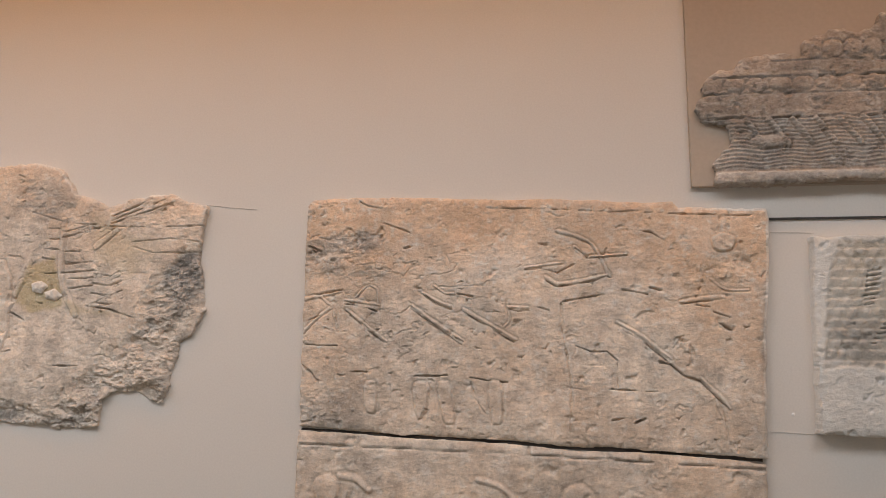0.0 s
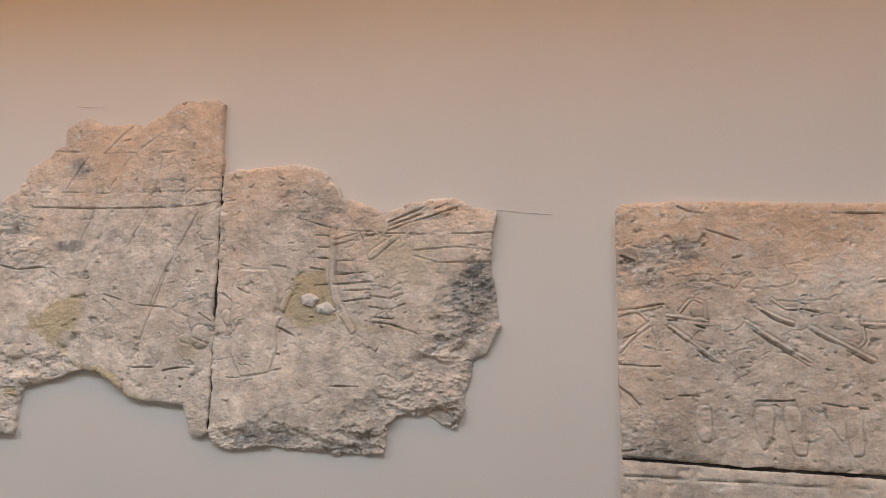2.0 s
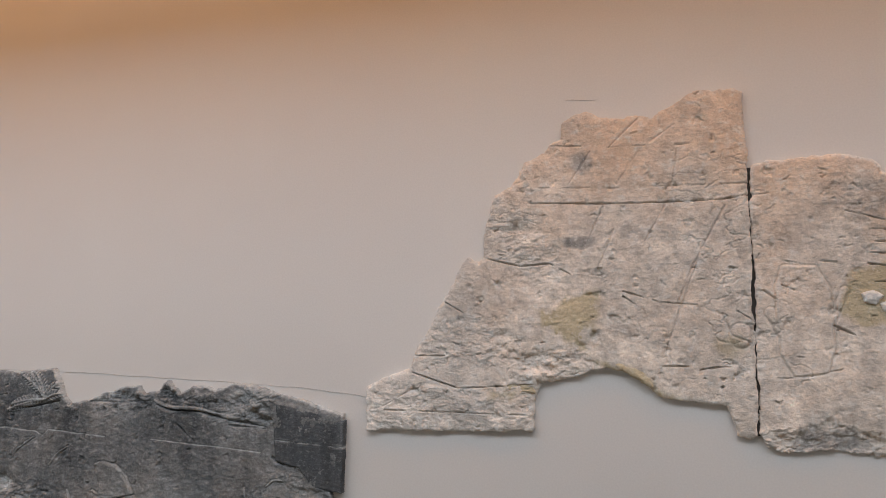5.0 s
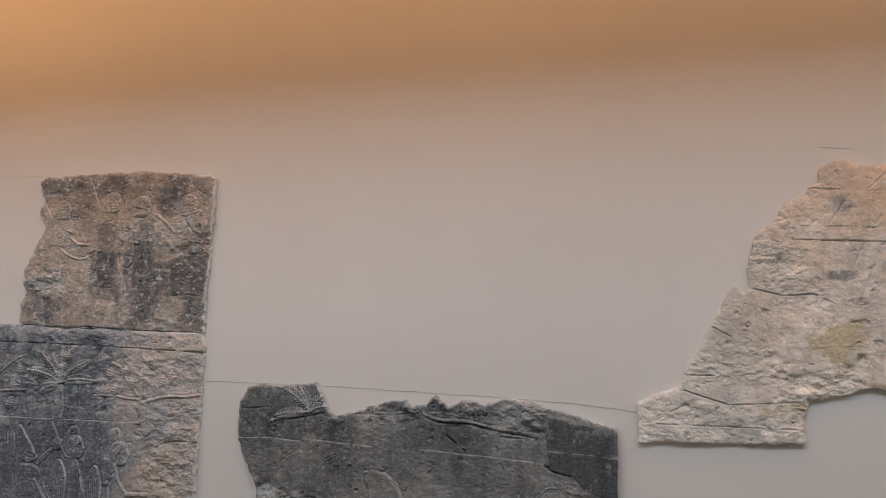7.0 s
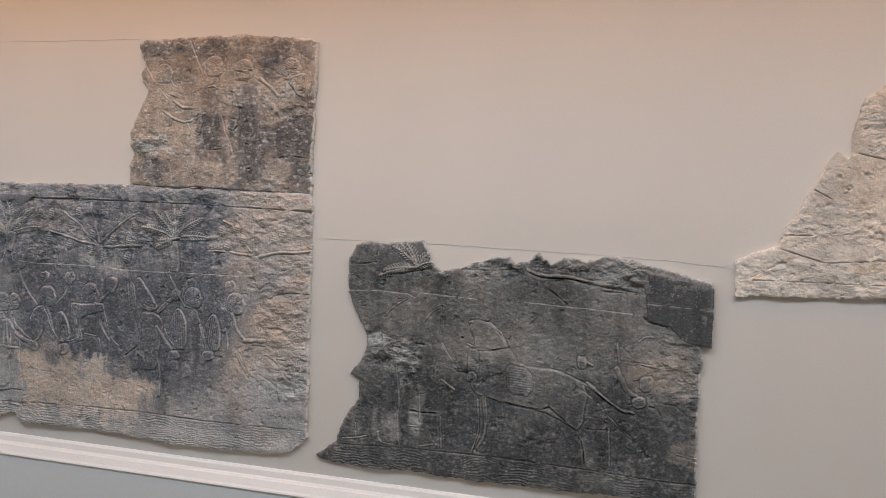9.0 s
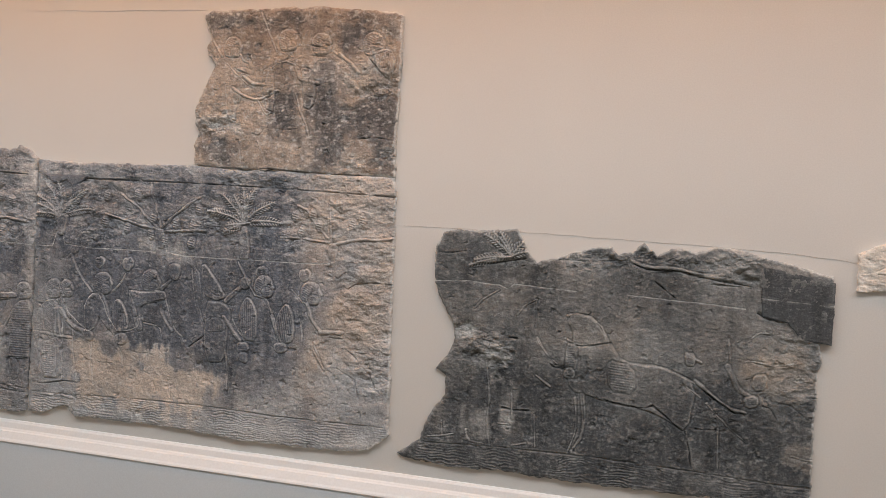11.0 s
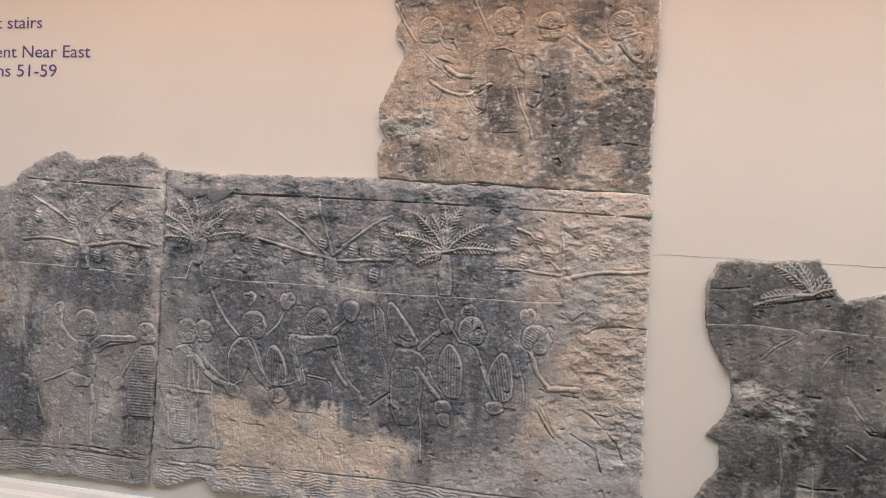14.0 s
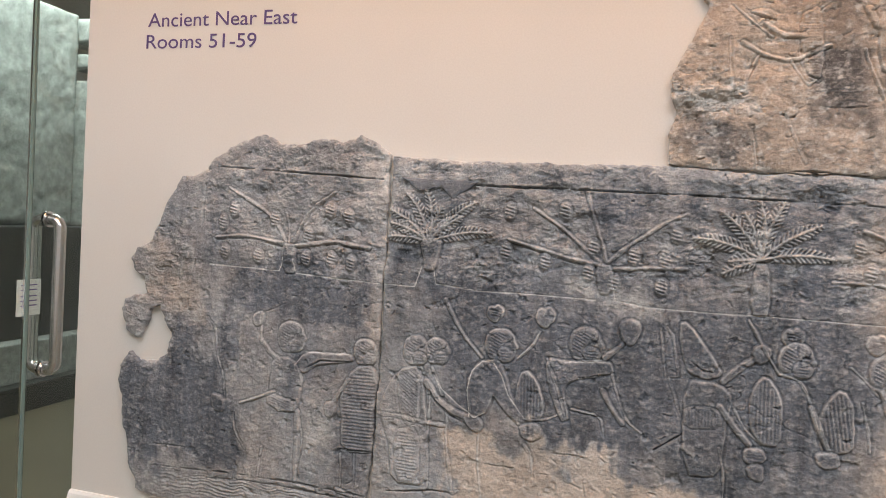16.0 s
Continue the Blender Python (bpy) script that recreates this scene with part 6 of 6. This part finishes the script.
def hairline(text, width, mat, seed):
    rng = random.Random(seed)
    pts = path_of(text)
    line = []
    for (ax, az), (bx, bz) in zip(pts, pts[1:]):
        n = max(2, int(math.hypot(bx - ax, bz - az) / 0.03))
        line += [(ax + (bx - ax) * k / n, az + (bz - az) * k / n + rng.uniform(-0.0012, 0.0012)) for k in range(n)]
    line.append(pts[-1])
    bm = bmesh.new()
    rows = []
    for x, z in line:
        w = width * rng.uniform(0.35, 1)
        rows.append([bm.verts.new((x, y, zz)) for y, zz in ((FACE + 0.002, z - w), (FACE - 0.0012, z - w * 0.6), (FACE - 0.0012, z + w * 0.6), (FACE + 0.002, z + w))])
    for a, b in zip(rows, rows[1:]):
        for k in range(3):
            bm.faces.new((a[k], b[k], b[k + 1], a[k + 1]))
    return part("crack", bm, mat, wall, "hairline crack in the paint")


FILLER = plain("pale_filler", (0.62, 0.6, 0.57), (0.68, 0.66, 0.63), 9, 0.85, 80, 0.1)
DARKLINE = plain("joint_shade", (0.05, 0.045, 0.04), (0.07, 0.06, 0.055), 6, 0.9, 60, 0.1)
hairline("-0.036,1.305 0.076,1.306 0.435,1.305 0.70,1.298 0.953,1.293 1.192,1.283 1.34,1.27 1.372,1.266", 0.0007, SHADOWGAP, 1)
hairline("1.888,2.034 1.93,2.032 1.97,2.03", 0.0004, SHADOWGAP, 2)
hairline("2.985,1.738 3.046,1.73 3.118,1.723", 0.0009, SHADOWGAP, 3)
hairline("-1.6,2.057 -1.474,2.054 -1.185,2.048 -0.79,2.043", 0.0016, FILLER, 4)
hairline("4.335,1.648 4.428,1.646", 0.0012, SHADOWGAP, 5)
hairline("4.31,1.21 4.416,1.207", 0.0016, FILLER, 6)
# dark strips put behind the slab gaps in place of their shade
for x0, x1, z0, z1, tilt in ((3.26, 4.29, 1.184, 1.194, -2.0), (2.31, 2.326, 1.215, 1.835, 0.0)):
    bm = box_bm(x0, x1, FACE - 0.006, FACE + 0.002, z0, z1)
    for v in bm.verts:
        v.co.z += (v.co.x - x0) * math.tan(radians(tilt))
    part("joint", bm, DARKLINE, wall, "dark strip painted as shade in the gap between two slabs")
# the panel joint's shadow line, laid on as a thin dark strip
part("joint", box_bm(4.335, RIGHT - 0.02, FACE - 0.004, FACE + 0.002, 1.677, 1.682), DARKLINE, wall, "dark strip painted as the shade of an open panel joint")
bm = bmesh.new()
bmesh.ops.create_uvsphere(bm, u_segments=12, v_segments=8, radius=0.004, matrix=pose(4.36, FACE, 1.248) @ Matrix.Diagonal((1, 0.5, 1, 1)))
part("filler_spot", bm, TRIM, wall, "white filler spot")

# ---- lettering ----
INK = plain("purple_vinyl", (0.115, 0.07, 0.2), (0.13, 0.08, 0.22), 8, 0.5, 60, 0.02)


def word_mesh(words):
    data = bpy.data.curves.new("letters", "FONT")
    data.body, data.size, data.extrude = words, 1.0, 0.01
    probe = new("probe", data)
    me = bpy.data.meshes.new_from_object(probe.evaluated_get(bpy.context.evaluated_depsgraph_get()))
    bpy.data.objects.remove(probe)
    co = np.empty(3 * len(me.vertices))
    me.vertices.foreach_get("co", co)
    return me, co.reshape(-1, 3)


def lettering(words, x, z, width, cap):
    """One line of wall text: each letter a part."""
    sign = tagged(new("wall_lettering"), f"purple vinyl lettering reading {words}", "lettering", "direction sign on the wall")
    sign.location = (x, FACE, z)
    full = word_mesh(words)[1]
    left, ratio = full[:, 0].min(), width / np.ptp(full[:, 0])
    for k, letter in enumerate(words):
        if letter == " ":
            continue
        me, co = word_mesh(letter)
        start = word_mesh(words[:k + 1])[1][:, 0].max() - co[:, 0].max()
        out = np.stack([(co[:, 0] + start - left) * ratio, -0.0006 - 0.0006 * (co[:, 2] > 0), co[:, 1] * cap / 0.73], 1)
        me.vertices.foreach_set("co", out.ravel())
        me.materials.append(INK)
        me.update()
        ob = new("letter", me)
        ob.parent = sign
    return sign


lettering("West stairs", -2.25, 1.927, 0.291, 0.041)
lettering("Ancient Near East", -2.25, 1.833, 0.472, 0.041)
lettering("Rooms 51-59", -2.253, 1.772, 0.354, 0.041)

# ---- glass door across the passage, beyond the end of the wall ----
DOOR_X = -2.71
gm, gn, gl, gs = material("clear_glass")
gs.inputs["Transmission Weight"].default_value, gs.inputs["Roughness"].default_value, gs.inputs["IOR"].default_value = 1.0, 0.02, 1.45
gs.inputs["Base Color"].default_value = (0.86, 0.93, 0.9, 1)
em, en, el, es = material("glass_edge")
es.inputs["Base Color"].default_value, es.inputs["Roughness"].default_value = (0.2, 0.27, 0.25, 1), 0.2
STEEL = plain("brushed_steel", (0.62, 0.62, 0.63), (0.7, 0.7, 0.71), 20, 0.22, 90, 0.03, 1.0)
PAPER = plain("notice_paper", (0.55, 0.55, 0.54), (0.62, 0.62, 0.6), 12, 0.7, 60, 0.03)

door = tagged(new("glass_door"), "frameless glass door with a steel pull handle, closed", "door")
door.location = (DOOR_X, 0.04, 0)


def glass_pane(parent, y0, y1, z0, z1):
    g = part("pane", box_bm(-0.006, 0.006, y0, y1, z0, z1), gm, parent)
    g.visible_shadow = False
    return g


def tube_bm(points, r, sides=16):
    bm = bmesh.new()
    rings = []
    n = len(points)
    for i, p in enumerate(points):
        d = (Vector(points[min(i + 1, n - 1)]) - Vector(points[max(i - 1, 0)])).normalized()
        a = d.orthogonal().normalized() if not rings else (last - d * last.dot(d)).normalized()
        last = a
        b = d.cross(a)
        rings.append([bm.verts.new(Vector(p) + r * (a * math.cos(2 * math.pi * k / sides) + b * math.sin(2 * math.pi * k / sides))) for k in range(sides)])
    for u, v in zip(rings, rings[1:]):
        for k in range(sides):
            bm.faces.new((u[k], u[(k + 1) % sides], v[(k + 1) % sides], v[k]))
    bm.faces.new(rings[0][::-1])
    bm.faces.new(rings[-1])
    for f in bm.faces:
        f.smooth = len(f.verts) == 4
    return bm


glass_pane(door, 0.004, 0.92, 0.01, 2.4)
part("leaf_edge", box_bm(-0.0065, 0.0065, -0.006, 0.003, 0.01, 2.4, 0.001), em, door, "polished green glass edge")
for side, name in ((1, "pull_handle"), (-1, "pull_handle")):
    out, lo, hi, hy = side * 0.052, 0.775, 1.262, 0.07
    bend = [(side * 0.006, hy, hi)] + [(out - side * 0.03 * (1 - math.sin(a)), hy, hi - 0.03 * (1 - math.cos(a))) for a in np.linspace(0, math.pi / 2, 7)]
    foot = [(x, y, lo + hi - z) for x, y, z in bend[::-1]]
    part(name, tube_bm(bend + foot, 0.019), STEEL, door, "brushed steel D-shaped pull handle")
    for z in (lo, hi):
        part("rose", tube_bm([(side * 0.006, hy, z), (side * 0.012, hy, z)], 0.026), STEEL, door)
part("notice", box_bm(-0.009, -0.0065, -0.035, 0.055, 0.955, 1.07), PAPER, door, "small grey notice stuck on the glass")
for z in (0.985, 1.0, 1.015, 1.035, 1.05):
    part("print_line", box_bm(-0.0062, -0.0061, -0.022, 0.04, z, z + 0.004), INK, door)

screen = tagged(new("glass_screen"), "fixed frameless glass screen beside the door", "glass screen")
screen.location = (DOOR_X, 0, 0)
glass_pane(screen, -1.6, 0.026, 0.01, 2.4)
structure(part("door_head", box_bm(DOOR_X - 0.03, DOOR_X + 0.03, -1.7, 1.1, 2.4, 2.46, 0.003), STEEL), "brushed steel door head rail", "door frame")
structure(part("wall_return", box_bm(-2.66, -2.455, 0.262, 1.1, 0, CEILING), WALL), "cream painted wall return", "wall")

# ---- lobby beyond the glass: tall carved gateway on a dark plinth ----
GATE = carved("grey_green_gateway_stone", (0.36, 0.39, 0.37), (0.14, 0.15, 0.14), (0.34, 0.33, 0.28), (0.4, 0.4, 0.38))
PLINTH = plain("dark_plinth", (0.035, 0.037, 0.035), (0.05, 0.052, 0.05), 4, 0.45, 60, 0.06)
gate = tagged(new("stone_gateway"), "tall weathered grey stone gateway block on a dark plinth", "gateway")
gate.location = (-5.0, 0, 0)


def stone_face(name, y0, y1, z0, z1, depth, mat, seed, parent, label=""):
    """A rough standing stone face towards +x."""
    c = 0.02
    yy, zz = np.meshgrid(np.arange(y0, y1 + c / 2, c), np.arange(z0, z1 + c / 2, c), indexing="ij")
    bulge = 0.012 * grain(yy, zz, 3, seed, 5) + 0.006 * grain(yy, zz, 16, seed + 1, 4)
    bulge -= 0.01 * step(0.05, 0.0, np.abs(grain(yy, zz * 0.5, 2.5, seed + 2, 4)))
    ny, nz = yy.shape
    rim = np.minimum(np.minimum(yy - y0, y1 - yy), np.minimum(zz - z0, z1 - zz))
    front = np.stack([depth + bulge - 0.03 * np.exp(-rim / 0.02), yy, zz], 2).reshape(-1, 3)
    bm = bmesh.new()
    v = [bm.verts.new(p) for p in front]
    for i in range(ny - 1):
        for j in range(nz - 1):
            bm.faces.new((v[i * nz + j], v[(i + 1) * nz + j], v[(i + 1) * nz + j + 1], v[i * nz + j + 1]))
    ring = [(i, 0) for i in range(ny)] + [(ny - 1, j) for j in range(1, nz)] + [(i, nz - 1) for i in range(ny - 2, -1, -1)] + [(0, j) for j in range(nz - 2, 0, -1)]
    back = [bm.verts.new((0, yy[i, j], zz[i, j])) for i, j in ring]
    for k in range(len(ring)):
        (i, j), (p, q) = ring[k], ring[(k + 1) % len(ring)]
        bm.faces.new((v[p * nz + q], v[i * nz + j], back[k], back[(k + 1) % len(ring)]))
    bm.faces.new(back)
    for f in bm.faces:
        f.smooth = True
    return part(name, bm, mat, parent, label)


stone_face("block", 0.8, 2.49, 1.151, 2.68, 0.12, GATE, 41, gate, "weathered grey-green stone block")
stone_face("jamb", 2.51, 2.66, 1.151, 2.22, 0.17, GATE, 44, gate)
stone_face("bracket", 2.5, 2.8, 2.30, 2.40, 0.2, GATE, 47, gate)
stone_face("cornice", 2.52, 2.95, 2.50, 2.66, 0.22, GATE, 50, gate)
stone_face("pilaster", 2.68, 3.4, 1.151, 2.22, 0.08, GATE, 53, gate)
part("plinth", box_bm(0, 0.3, 0.6, 3.6, 0.42, 1.15, 0.01), PLINTH, gate, "dark polished plinth")
part("step", box_bm(0, 0.42, 0.5, 3.8, 0.17, 0.419, 0.008), GATE, gate, "pale stone step")
part("base", box_bm(0, 0.5, 0.4, 4.0, 0.001, 0.169, 0.008), PLINTH, gate, "dark stone base")
